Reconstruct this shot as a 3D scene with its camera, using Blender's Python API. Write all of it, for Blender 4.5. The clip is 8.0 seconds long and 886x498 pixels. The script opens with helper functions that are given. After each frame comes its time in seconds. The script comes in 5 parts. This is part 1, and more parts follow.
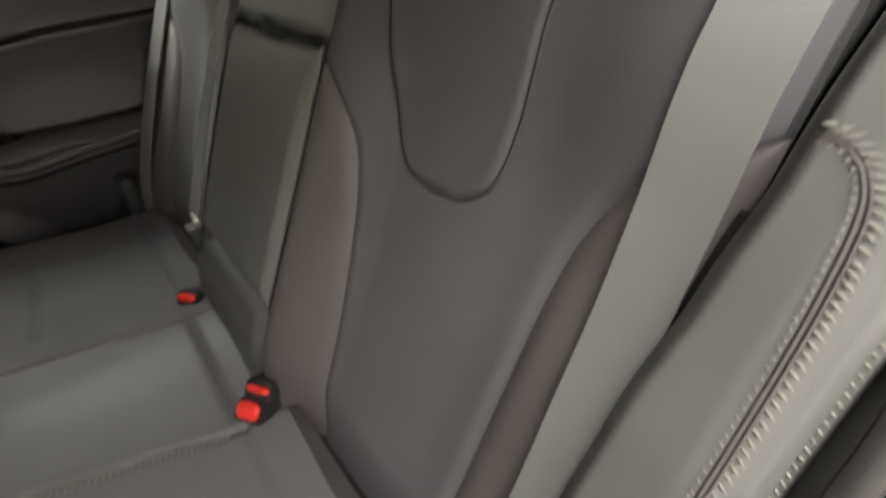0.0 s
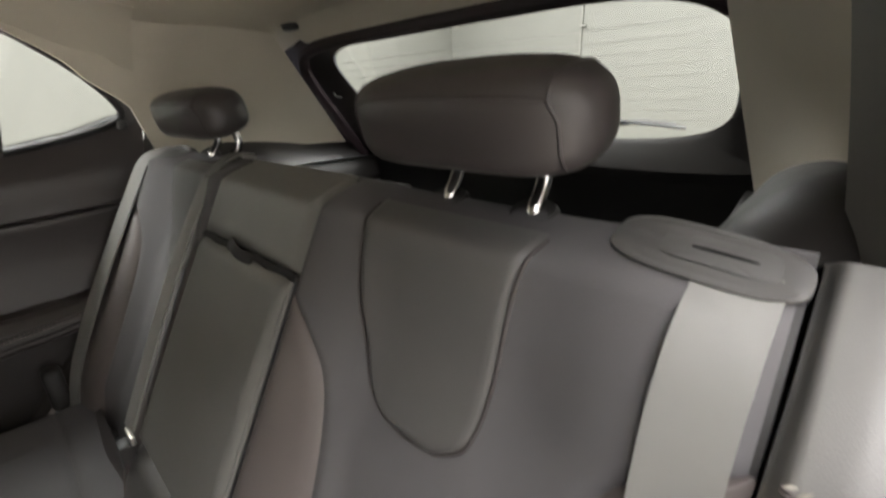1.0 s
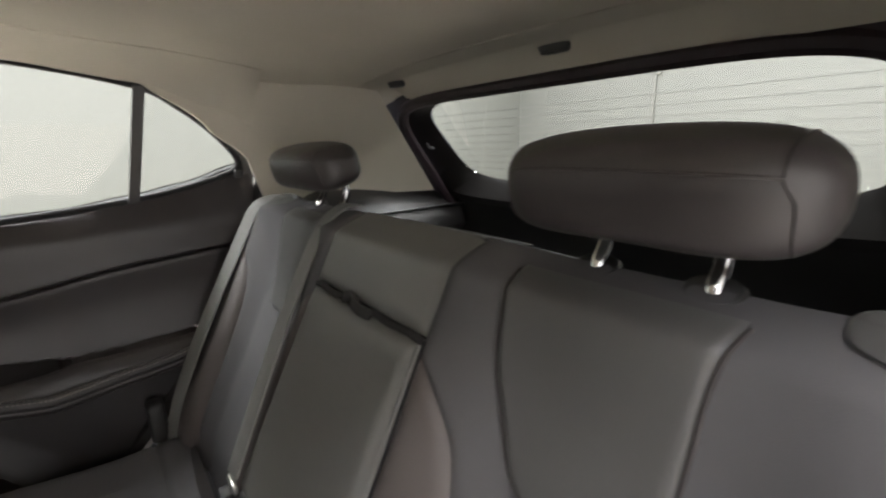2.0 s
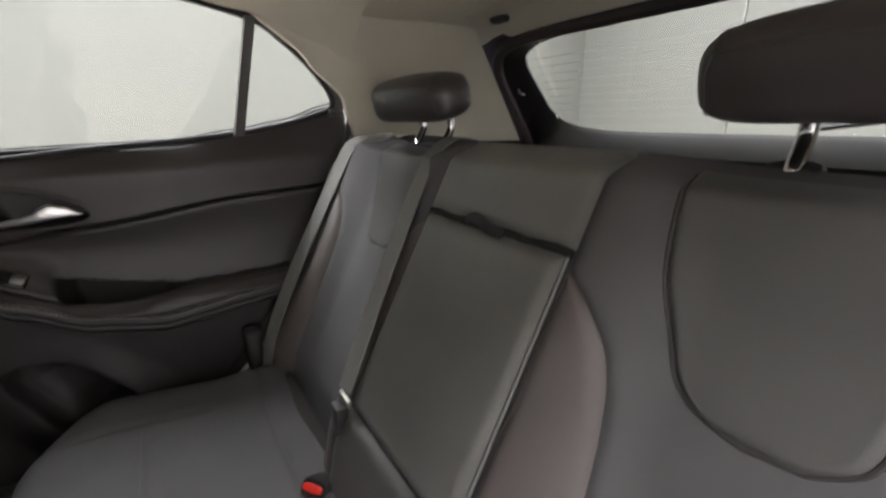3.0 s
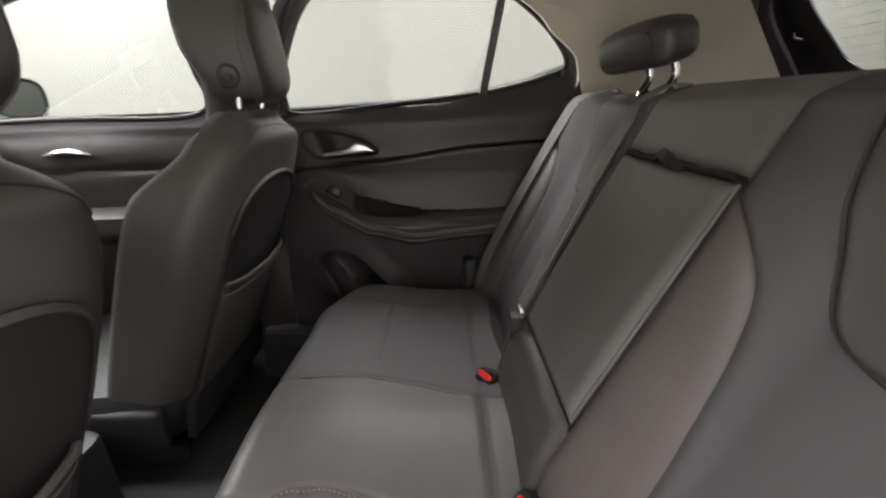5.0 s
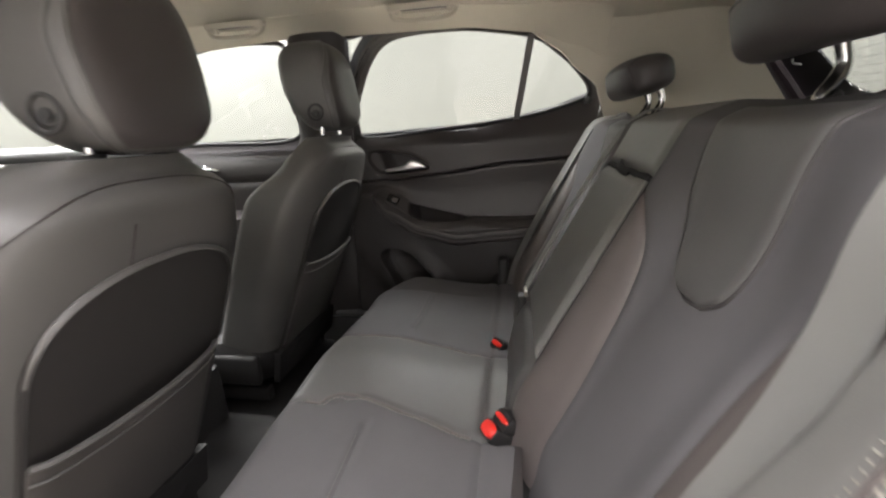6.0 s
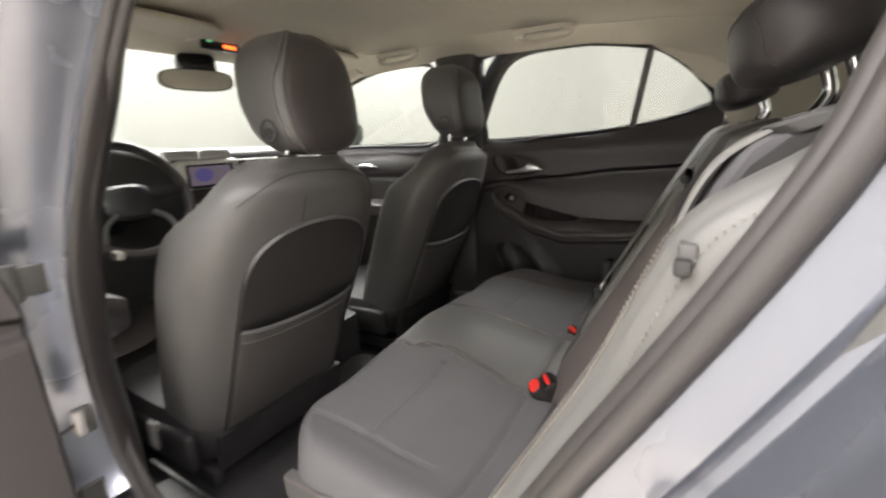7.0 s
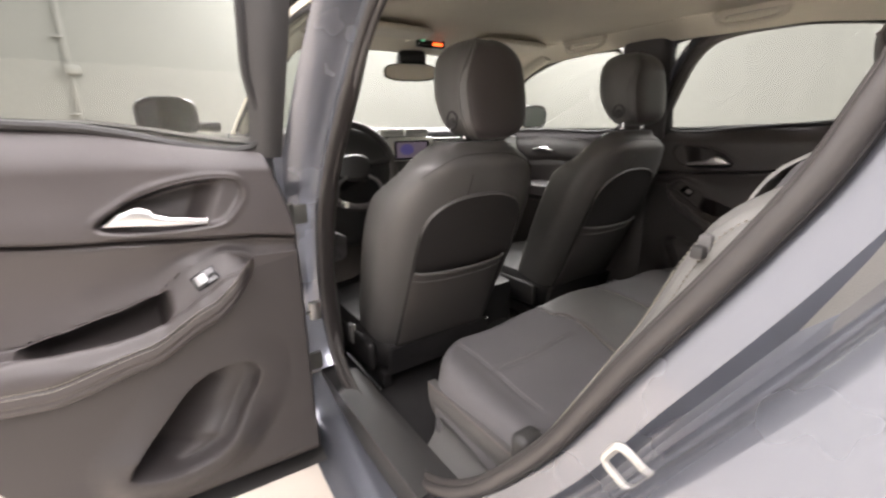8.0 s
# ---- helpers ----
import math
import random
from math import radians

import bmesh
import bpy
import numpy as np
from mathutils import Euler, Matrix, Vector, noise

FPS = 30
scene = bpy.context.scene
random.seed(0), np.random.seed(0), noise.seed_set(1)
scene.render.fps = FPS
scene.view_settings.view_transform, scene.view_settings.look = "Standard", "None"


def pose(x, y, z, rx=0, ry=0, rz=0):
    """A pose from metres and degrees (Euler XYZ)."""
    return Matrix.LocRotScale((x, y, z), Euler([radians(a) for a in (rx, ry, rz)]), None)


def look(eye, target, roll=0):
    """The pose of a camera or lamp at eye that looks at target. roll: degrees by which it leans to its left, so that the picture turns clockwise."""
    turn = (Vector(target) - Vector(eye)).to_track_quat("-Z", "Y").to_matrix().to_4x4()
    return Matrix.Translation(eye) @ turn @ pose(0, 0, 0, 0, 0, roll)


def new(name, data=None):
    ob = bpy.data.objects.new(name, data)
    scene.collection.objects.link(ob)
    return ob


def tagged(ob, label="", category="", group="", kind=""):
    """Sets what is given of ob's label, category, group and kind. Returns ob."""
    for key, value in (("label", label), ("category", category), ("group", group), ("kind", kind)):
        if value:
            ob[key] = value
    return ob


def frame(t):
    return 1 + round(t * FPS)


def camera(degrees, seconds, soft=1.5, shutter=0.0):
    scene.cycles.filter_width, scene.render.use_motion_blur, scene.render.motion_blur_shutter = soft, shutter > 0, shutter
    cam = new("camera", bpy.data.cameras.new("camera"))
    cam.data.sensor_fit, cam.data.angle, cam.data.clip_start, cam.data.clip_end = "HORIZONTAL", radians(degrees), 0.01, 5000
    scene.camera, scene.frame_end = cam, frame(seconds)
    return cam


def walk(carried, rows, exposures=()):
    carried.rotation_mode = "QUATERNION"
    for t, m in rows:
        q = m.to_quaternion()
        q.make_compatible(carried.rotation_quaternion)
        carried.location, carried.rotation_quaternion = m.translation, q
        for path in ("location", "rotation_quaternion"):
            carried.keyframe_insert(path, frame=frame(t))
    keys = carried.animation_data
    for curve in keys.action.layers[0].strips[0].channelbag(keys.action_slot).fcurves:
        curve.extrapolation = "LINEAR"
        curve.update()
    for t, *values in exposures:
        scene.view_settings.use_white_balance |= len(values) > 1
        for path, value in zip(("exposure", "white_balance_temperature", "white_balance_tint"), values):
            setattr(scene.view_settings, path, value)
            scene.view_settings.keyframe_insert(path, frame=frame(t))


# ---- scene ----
import functools

cam = camera(92.5, 8.0, soft=2.3, shutter=0.45)
PATH = [
    (0, (0.68, -0.155, 1.167), (-0.574, 0.844, -0.028), -3.5),
    (0.3, (0.66, -0.165, 1.203), (-0.56, 1.034, 0.168), -3.2),
    (0.5, (0.65, -0.162, 1.224), (-0.571, 1.12, 0.293), -2.7),
    (1, (0.635, -0.129, 1.277), (-0.664, 1.232, 0.599), -2.0),
    (1.5, (0.608, -0.134, 1.308), (-0.821, 1.162, 0.779), -2.0),
    (2.8, (0.471, -0.273, 1.244), (-1.107, 0.828, 0.697), -0.9),
    (3, (0.471, -0.286, 1.22), (-1.127, 0.761, 0.63), -0.6),
    (3.5, (0.487, -0.299, 1.172), (-1.191, 0.55, 0.492), -0.2),
    (4, (0.529, -0.306, 1.143), (-1.261, 0.24, 0.435), -0.4),
    (4.5, (0.574, -0.298, 1.151), (-1.289, -0.035, 0.473), -0.7),
    (5.8, (0.806, -0.12, 1.157), (-1.091, -0.425, 0.601), -3.1),
    (6, (0.876, -0.108, 1.153), (-1.021, -0.452, 0.623), -2.9),
    (6.5, (0.995, -0.034, 1.167), (-0.852, -0.618, 0.67), -2.6),
    (7, (1.034, 0.113, 1.162), (-0.625, -0.889, 0.67), -2.3),
    (7.5, (1.077, 0.217, 1.174), (-0.294, -1.143, 0.653), -1.2),
    (8, (1.114, 0.283, 1.186), (0.029, -1.3, 0.622), -0.6),
]
EXPOSURES = [(0, 0.27, 6500, 10), (0.5, 0.48, 6450, 12), (1.0, 0.58, 6400, 12), (1.5, 0.64, 6250, 12), (3.0, 0.50, 6150, 15), (4.5, 0.47, 6250, 15), (6.0, 0.60, 6350, 14), (6.5, 0.50, 6400, 13), (7.0, 0.56, 6450, 13), (7.5, 0.56, 6450, 13), (8, 0.30, 6500, 17)]
walk(cam, [(t, look(eye, target, roll)) for t, eye, target, roll in PATH], EXPOSURES)

# ---- world: a closed hall, faint even light behind everything
world = bpy.data.worlds.new("world")
scene.world = world
world.use_nodes = True
world.node_tree.nodes["Background"].inputs[0].default_value = (0.9, 0.95, 1.0, 1)
world.node_tree.nodes["Background"].inputs[1].default_value = 0.05
LAMP_POWER = 190.0


# ---- materials
def material(name, color, rough=0.5, metal=0.0, vary=0.15, scale=8.0, bump=0.15, grain=400.0, coat=0.0, kind="noise", tint=None, spec=0.5):
    m = bpy.data.materials.new(name)
    m.use_nodes = True
    nt = m.node_tree
    n, l = nt.nodes, nt.links
    b = n["Principled BSDF"]
    b.inputs["Metallic"].default_value = metal
    b.inputs["Coat Weight"].default_value = coat
    b.inputs["Specular IOR Level"].default_value = spec
    b.inputs["Coat Roughness"].default_value = 0.05
    co = n.new("ShaderNodeTexCoord")
    big = n.new("ShaderNodeTexNoise")
    big.inputs["Scale"].default_value = scale
    big.inputs["Detail"].default_value = 4
    l.new(co.outputs["Object"], big.inputs["Vector"])
    ramp = n.new("ShaderNodeMix")
    ramp.data_type = "RGBA"
    c2 = tint or tuple(min(1.0, c * (1 + 2 * vary)) for c in color)
    ramp.inputs["A"].default_value = (*[c * (1 - vary) for c in color], 1)
    ramp.inputs["B"].default_value = (*c2, 1)
    l.new(big.outputs["Fac"], ramp.inputs["Factor"])
    l.new(ramp.outputs["Result"], b.inputs["Base Color"])
    rr = n.new("ShaderNodeMapRange")
    rr.inputs["To Min"].default_value = max(0.02, rough - 0.08)
    rr.inputs["To Max"].default_value = min(1.0, rough + 0.08)
    l.new(big.outputs["Fac"], rr.inputs["Value"])
    l.new(rr.outputs["Result"], b.inputs["Roughness"])
    if bump:
        if kind == "leather":
            fine = n.new("ShaderNodeTexVoronoi")
            fine.feature = "DISTANCE_TO_EDGE"
            out = fine.outputs["Distance"]
        elif kind == "weave":
            fine = n.new("ShaderNodeTexWave")
            fine.inputs["Distortion"].default_value = 0.3
            out = fine.outputs["Fac"]
        else:
            fine = n.new("ShaderNodeTexNoise")
            fine.inputs["Detail"].default_value = 3
            out = fine.outputs["Fac"]
        fine.inputs["Scale"].default_value = grain
        l.new(co.outputs["Object"], fine.inputs["Vector"])
        bp = n.new("ShaderNodeBump")
        bp.inputs["Strength"].default_value = bump
        bp.inputs["Distance"].default_value = 0.001
        l.new(out, bp.inputs["Height"])
        l.new(bp.outputs["Normal"], b.inputs["Normal"])
    return m


def glow(name, color, strength):
    m = bpy.data.materials.new(name)
    m.use_nodes = True
    b = m.node_tree.nodes["Principled BSDF"]
    b.inputs["Base Color"].default_value = (*[0.1 * c for c in color], 1)
    b.inputs["Emission Color"].default_value = (*color, 1)
    b.inputs["Emission Strength"].default_value = strength
    return m


def glass(name, tint):
    m = bpy.data.materials.new(name)
    m.use_nodes = True
    n, l = m.node_tree.nodes, m.node_tree.links
    t, g, x, f, k = (n.new("ShaderNode" + nm) for nm in ("BsdfTransparent", "BsdfGlossy", "MixShader", "LayerWeight", "Math"))
    t.inputs[0].default_value = (*tint, 1)
    g.inputs[1].default_value = 0.01
    f.inputs["Blend"].default_value = 0.12
    k.operation = "MULTIPLY_ADD"
    k.inputs[1].default_value, k.inputs[2].default_value = 0.35, 0.02
    l.new(f.outputs["Facing"], k.inputs[0])
    l.new(k.outputs[0], x.inputs[0])
    l.new(t.outputs[0], x.inputs[1])
    l.new(g.outputs[0], x.inputs[2])
    l.new(x.outputs[0], n["Material Output"].inputs[0])
    return m


LEATHER = material("leather", (0.158, 0.155, 0.146), 0.45, vary=0.12, bump=0.25, grain=500, kind="leather")
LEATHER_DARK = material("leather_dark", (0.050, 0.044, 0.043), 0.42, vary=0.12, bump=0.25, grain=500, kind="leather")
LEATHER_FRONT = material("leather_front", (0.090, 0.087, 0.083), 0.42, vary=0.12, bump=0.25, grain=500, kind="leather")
SHELL = material("seat_shell", (0.024, 0.022, 0.021), 0.5, vary=0.15, bump=0.25, grain=600, kind="leather")
POCKET = material("map_pocket_leather", (0.060, 0.055, 0.052), 0.5, vary=0.15, bump=0.25, grain=500, kind="leather")
LEATHER_WARM = material("leather_warm", (0.116, 0.100, 0.094), 0.48, vary=0.12, bump=0.25, grain=500, kind="leather")
CLOTH = material("seat_cloth", (0.106, 0.102, 0.104), 0.82, vary=0.12, bump=0.3, grain=900, spec=0.25)
PLASTIC = material("dark_plastic", (0.035, 0.034, 0.033), 0.5, vary=0.1, bump=0.3, grain=700)
PLASTIC_GREY = material("grey_plastic", (0.085, 0.083, 0.079), 0.5, vary=0.1, bump=0.25, grain=700)
TRIM = material("soft_trim", (0.042, 0.0365, 0.0355), 0.42, vary=0.1, bump=0.2, grain=600, kind="leather")
DOME_PLASTIC = material("deep_black_plastic", (0.020, 0.018, 0.017), 0.5, vary=0.15, bump=0.25, grain=600)
BLACK_SOFT = material("black_plastic", (0.014, 0.013, 0.013), 0.6, vary=0.15, bump=0.3, grain=600)
BLACK = material("black_gloss", (0.012, 0.012, 0.013), 0.2, vary=0.1, bump=0)
BEIGE = material("headliner_cloth", (0.60, 0.555, 0.46), 0.9, vary=0.05, bump=0.3, grain=900)
BEIGE_P = material("beige_plastic", (0.58, 0.535, 0.445), 0.6, vary=0.05, bump=0.15, grain=600)
PLASTIC_DOOR = material("door_plastic", (0.029, 0.0255, 0.025), 0.5, vary=0.1, bump=0.3, grain=700)
CLIP = material("pale_plastic", (0.10, 0.097, 0.095), 0.5, vary=0.08, bump=0.1)
RUBBER = material("seal_rubber", (0.056, 0.051, 0.048), 0.5, vary=0.15, bump=0.2, grain=500)
CHROME = material("chrome", (0.75, 0.75, 0.75), 0.12, 1.0, vary=0.05, bump=0)
SATIN_DARK = material("dull_silver", (0.30, 0.30, 0.30), 0.42, 1.0, vary=0.08, bump=0)
SATIN = material("satin_silver", (0.62, 0.62, 0.62), 0.3, 1.0, vary=0.05, bump=0)
STEEL = material("zinc_steel", (0.45, 0.44, 0.41), 0.38, 1.0, vary=0.15, bump=0.1)
PAINT = material("blue_grey_paint", (0.195, 0.206, 0.236), 0.26, 0.6, vary=0.04, scale=3, bump=0.02, grain=2000, coat=1.0)
CARPET = material("carpet", (0.02, 0.019, 0.019), 0.95, vary=0.3, scale=40, bump=0.8, grain=300)
WEBBING = material("belt_webbing", (0.225, 0.222, 0.21), 0.5, vary=0.08, bump=0.4, grain=380, kind="weave")
YELLOW = material("yellow_plate", (0.62, 0.42, 0.06), 0.5, vary=0.08, bump=0)
RED = material("red_button", (0.75, 0.03, 0.02), 0.4, vary=0.05, bump=0)
THREAD_DIM = material("grey_thread", (0.15, 0.143, 0.135), 0.75, vary=0.15, bump=0.2)
THREAD = material("pale_thread", (0.27, 0.255, 0.215), 0.75, vary=0.15, bump=0.2)
# white walls, base colour held dark so lamplight does not burn them out
WALL = material("darkened_wall_paint", (0.098, 0.100, 0.090), 0.7, vary=0.03, scale=1.2, bump=0)
# unseen east wall only: paler than the rest, a reflector for side light
WALL_BOUNCE = material("bounce_wall", (0.52, 0.52, 0.495), 0.7, vary=0.03, scale=1.2, bump=0)
FLOOR = material("pale_floor", (0.60, 0.545, 0.47), 0.45, vary=0.06, scale=2.5, bump=0.3, grain=150)
RAIL = material("dark_rail", (0.10, 0.10, 0.09), 0.5, vary=0.2, bump=0.1)
GLASS = glass("clear_glass", (0.87, 0.888, 0.865))
MIRROR = material("mirror_glass", (0.85, 0.86, 0.84), 0.03, 1.0, vary=0.01, bump=0)
# wing mirrors: the dark reflection is put into the glass colour
MIRROR_DARKENED = material("darkened_mirror_glass", (0.20, 0.22, 0.21), 0.05, 1.0, vary=0.02, bump=0)
TUBE = glow("tube_glow", (1.0, 0.98, 0.93), 2.5)
RED_GLOW = glow("red_glow", (1.0, 0.12, 0.02), 3.0)
GREEN_GLOW = glow("green_glow", (0.3, 1.0, 0.5), 0.6)
SCREEN = glow("screen_glow", (0.30, 0.24, 0.30), 0.25)
SCREEN_BLUE = glow("screen_blue", (0.14, 0.12, 0.34), 0.30)
DASH_PAD = material("grey_dash_pad", (0.24, 0.245, 0.23), 0.6, vary=0.1, bump=0.25, grain=500, kind="leather")
SILVER = material("silver_paint", (0.74, 0.74, 0.72), 0.35, 0.1, vary=0.05, bump=0)
ZINC = material("white_zinc", (0.50, 0.485, 0.45), 0.5, 0.5, vary=0.15, bump=0.1)
VIOLET_SEAL = material("plum_seal", (0.022, 0.012, 0.016), 0.5, vary=0.1, bump=0.15)


# ---- building helpers
def part(name, bm, mat, parent=None, label="", smooth=True):
    me = bpy.data.meshes.new(name)
    bmesh.ops.recalc_face_normals(bm, faces=bm.faces)
    bm.to_mesh(me)
    bm.free()
    me.materials.append(mat)
    if smooth:
        me.shade_smooth()
        me.set_sharp_from_angle(angle=radians(40))
    ob = new(name, me)
    if parent:
        ob.parent = parent
    if label:
        ob["label"] = label
    return ob


def thing(name, label, category, at=(0, 0, 0), group="", kind=""):
    ob = new(name)
    ob.empty_display_size = 0.05
    ob.location = at
    return tagged(ob, label, category, group, kind)


def clamp(a, lo=0.0, hi=1.0):
    return max(lo, min(hi, a))


def smooth(a, lo, hi):
    k = clamp((a - lo) / (hi - lo))
    return k * k * (3 - 2 * k)


def lerp(a, b, k):
    return a + (b - a) * k


def curve(points, n, closed=False):
    """A smooth line of n points through a few corner points (Catmull-Rom)."""
    P = [Vector(p) for p in points]
    m = len(P)
    spans = m if closed else m - 1
    out = []
    for i in range(n):
        f = i / (n if closed else n - 1) * spans
        k = min(int(f), spans - 1)
        u = f - k
        g = (lambda j: P[j % m]) if closed else (lambda j: P[max(0, min(m - 1, j))])
        a, b, c, d = g(k - 1), g(k), g(k + 1), g(k + 2)
        out.append(0.5 * (2 * b + (c - a) * u + (2 * a - 5 * b + 4 * c - d) * u * u + (3 * b - a - 3 * c + d) * u ** 3))
    return out


def table(pairs):
    """A smooth function through (input, value) pairs."""
    def f(a):
        if a <= pairs[0][0]:
            return pairs[0][1]
        for (a0, v0), (a1, v1) in zip(pairs, pairs[1:]):
            if a <= a1:
                return lerp(v0, v1, smooth(a, a0, a1) * 0.5 + 0.5 * (a - a0) / (a1 - a0))
        return pairs[-1][1]
    return f


def spline(pairs):
    """A smooth function with no kinks through (input, value) pairs."""
    n = len(pairs)
    slope = [(pairs[min(i + 1, n - 1)][1] - pairs[max(i - 1, 0)][1]) / (pairs[min(i + 1, n - 1)][0] - pairs[max(i - 1, 0)][0]) for i in range(n)]

    def f(a):
        a = clamp(a, pairs[0][0], pairs[-1][0])
        i = max(k for k in range(n - 1) if pairs[k][0] <= a)
        (a0, v0), (a1, v1) = pairs[i], pairs[i + 1]
        d = a1 - a0
        k = (a - a0) / d
        return (2 * k ** 3 - 3 * k ** 2 + 1) * v0 + (k ** 3 - 2 * k ** 2 + k) * d * slope[i] + (3 * k ** 2 - 2 * k ** 3) * v1 + (k ** 3 - k ** 2) * d * slope[i + 1]
    return f


def sheet(fn, nu, nv, thick=None, wrap=False):
    """A grid of fn(u, v); thick: a vector, or a length along the normal, that gives it a back."""
    bm = bmesh.new()
    mu = nu if wrap else nu + 1
    rows = [[bm.verts.new(fn(i / nu, j / nv)) for i in range(mu)] for j in range(nv + 1)]
    faces = []
    for j in range(nv):
        for i in range(nu):
            k = (i + 1) % mu
            faces.append(bm.faces.new((rows[j][i], rows[j][k], rows[j + 1][k], rows[j + 1][i])))
    if thick is not None:
        if isinstance(thick, (int, float)):
            bmesh.ops.recalc_face_normals(bm, faces=faces)
            bm.normal_update()
            bmesh.ops.solidify(bm, geom=faces, thickness=thick)
        else:
            got = bmesh.ops.extrude_face_region(bm, geom=faces)
            for v in got["geom"]:
                if isinstance(v, bmesh.types.BMVert):
                    v.co += Vector(thick)
    return bm


def loft(rings, caps=True):
    bm = bmesh.new()
    R = [[bm.verts.new(p) for p in ring] for ring in rings]
    n = len(R[0])
    for a, b in zip(R, R[1:]):
        for i in range(n):
            bm.faces.new((a[i], a[(i + 1) % n], b[(i + 1) % n], b[i]))
    if caps:
        bm.faces.new(R[0])
        bm.faces.new(R[-1])
    return bm


def oval(cx, cy, rx, ry, n=32, power=2.6):
    """A rounded-rectangle ring in two coordinates."""
    out = []
    for i in range(n):
        a = 2 * math.pi * i / n
        c, s = math.cos(a), math.sin(a)
        out.append((cx + rx * math.copysign(abs(c) ** (2 / power), c), cy + ry * math.copysign(abs(s) ** (2 / power), s)))
    return out


def tube(points, radius, n=10, caps=True, flat=1.0):
    P = [Vector(p) for p in points]
    rings = []
    side = None
    for i, p in enumerate(P):
        d = (P[min(i + 1, len(P) - 1)] - P[max(i - 1, 0)]).normalized()
        if side is None:
            side = d.orthogonal().normalized()
        side = (side - d * side.dot(d)).normalized()
        up = d.cross(side)
        r = radius(i / (len(P) - 1)) if callable(radius) else radius
        rings.append([p + r * (math.cos(a) * side + flat * math.sin(a) * up) for a in (2 * math.pi * k / n for k in range(n))])
    return loft(rings, caps)


def box(cx, cy, cz, sx, sy, sz, r=0.006, seg=2):
    bm = bmesh.new()
    bmesh.ops.create_cube(bm, size=1)
    for v in bm.verts:
        v.co = Vector((cx + v.co.x * sx, cy + v.co.y * sy, cz + v.co.z * sz))
    if r:
        bmesh.ops.bevel(bm, geom=list(bm.edges), offset=r, segments=seg, affect="EDGES", profile=0.5)
    return bm


def strap(points, across, width, thick=0.0016):
    """A flat band along points; across: a function of 0..1 that gives the band's width direction."""
    P = [Vector(p) for p in points]
    rings = []
    for i, p in enumerate(P):
        k = i / (len(P) - 1)
        d = (P[min(i + 1, len(P) - 1)] - P[max(i - 1, 0)]).normalized()
        a = Vector(across(k)).normalized()
        a = (a - d * a.dot(d)).normalized()
        nrm = d.cross(a)
        w = (width(k) if callable(width) else width) / 2
        rings.append([p + a * w + nrm * thick, p + a * w - nrm * thick, p - a * w - nrm * thick, p - a * w + nrm * thick])
    return loft(rings)


def stitches(points, length=0.005, gap=0.0035, r=0.0012, lift=(0, 0, 0)):
    """Single stitches along a line."""
    P = [Vector(p) + Vector(lift) for p in points]
    bm = bmesh.new()
    on = True
    left = length
    a = P[0]
    start = a
    segs = []
    for p in P[1:]:
        d = p - a
        total = d.length
        pos = 0.0
        while total - pos >= left:
            pos += left
            q = a + d * (pos / total)
            if on:
                segs.append((start, q))
            start = q
            on = not on
            left = length if on else gap
        left -= total - pos
        a = p
    for s0, s1 in segs:
        d = (s1 - s0)
        side = d.orthogonal().normalized() * r
        up = d.normalized().cross(side)
        m = (s0 + s1) / 2
        quad = [side, up, -side, -up]
        va = bm.verts.new(s0)
        vb = bm.verts.new(s1)
        ring = [bm.verts.new(m + o) for o in quad]
        for i in range(4):
            bm.faces.new((va, ring[i], ring[(i + 1) % 4]))
            bm.faces.new((vb, ring[(i + 1) % 4], ring[i]))
    return bm


def whip(points, across, pitch=0.0048, half=0.0036, r=0.0010):
    """Short slanting stitches set across a line."""
    P = [Vector(p) for p in points]
    bm = bmesh.new()
    run = 0.0
    for a, b in zip(P, P[1:]):
        d = b - a
        run += d.length
        if run < pitch:
            continue
        run = 0.0
        e = d.normalized()
        side = (across - e * across.dot(e)).normalized()
        lie = (side * 0.85 + e * 0.5).normalized()
        up = e.cross(side).normalized()
        m = (a + b) / 2
        ends = [bm.verts.new(m - lie * half - up * 0.0006), bm.verts.new(m + lie * half - up * 0.0006)]
        cr = lie.cross(up)
        ring = [bm.verts.new(m + o) for o in (up * r * 0.9, cr * r * 1.15, -up * r * 0.9, -cr * r * 1.15)]
        for k in range(4):
            bm.faces.new((ends[0], ring[k], ring[(k + 1) % 4]))
            bm.faces.new((ends[1], ring[(k + 1) % 4], ring[k]))
    return bm


def join(*bms):
    out = bms[0]
    for b in bms[1:]:
        me = bpy.data.meshes.new("joined")
        b.to_mesh(me)
        b.free()
        out.from_mesh(me)
        bpy.data.meshes.remove(me)
    return out


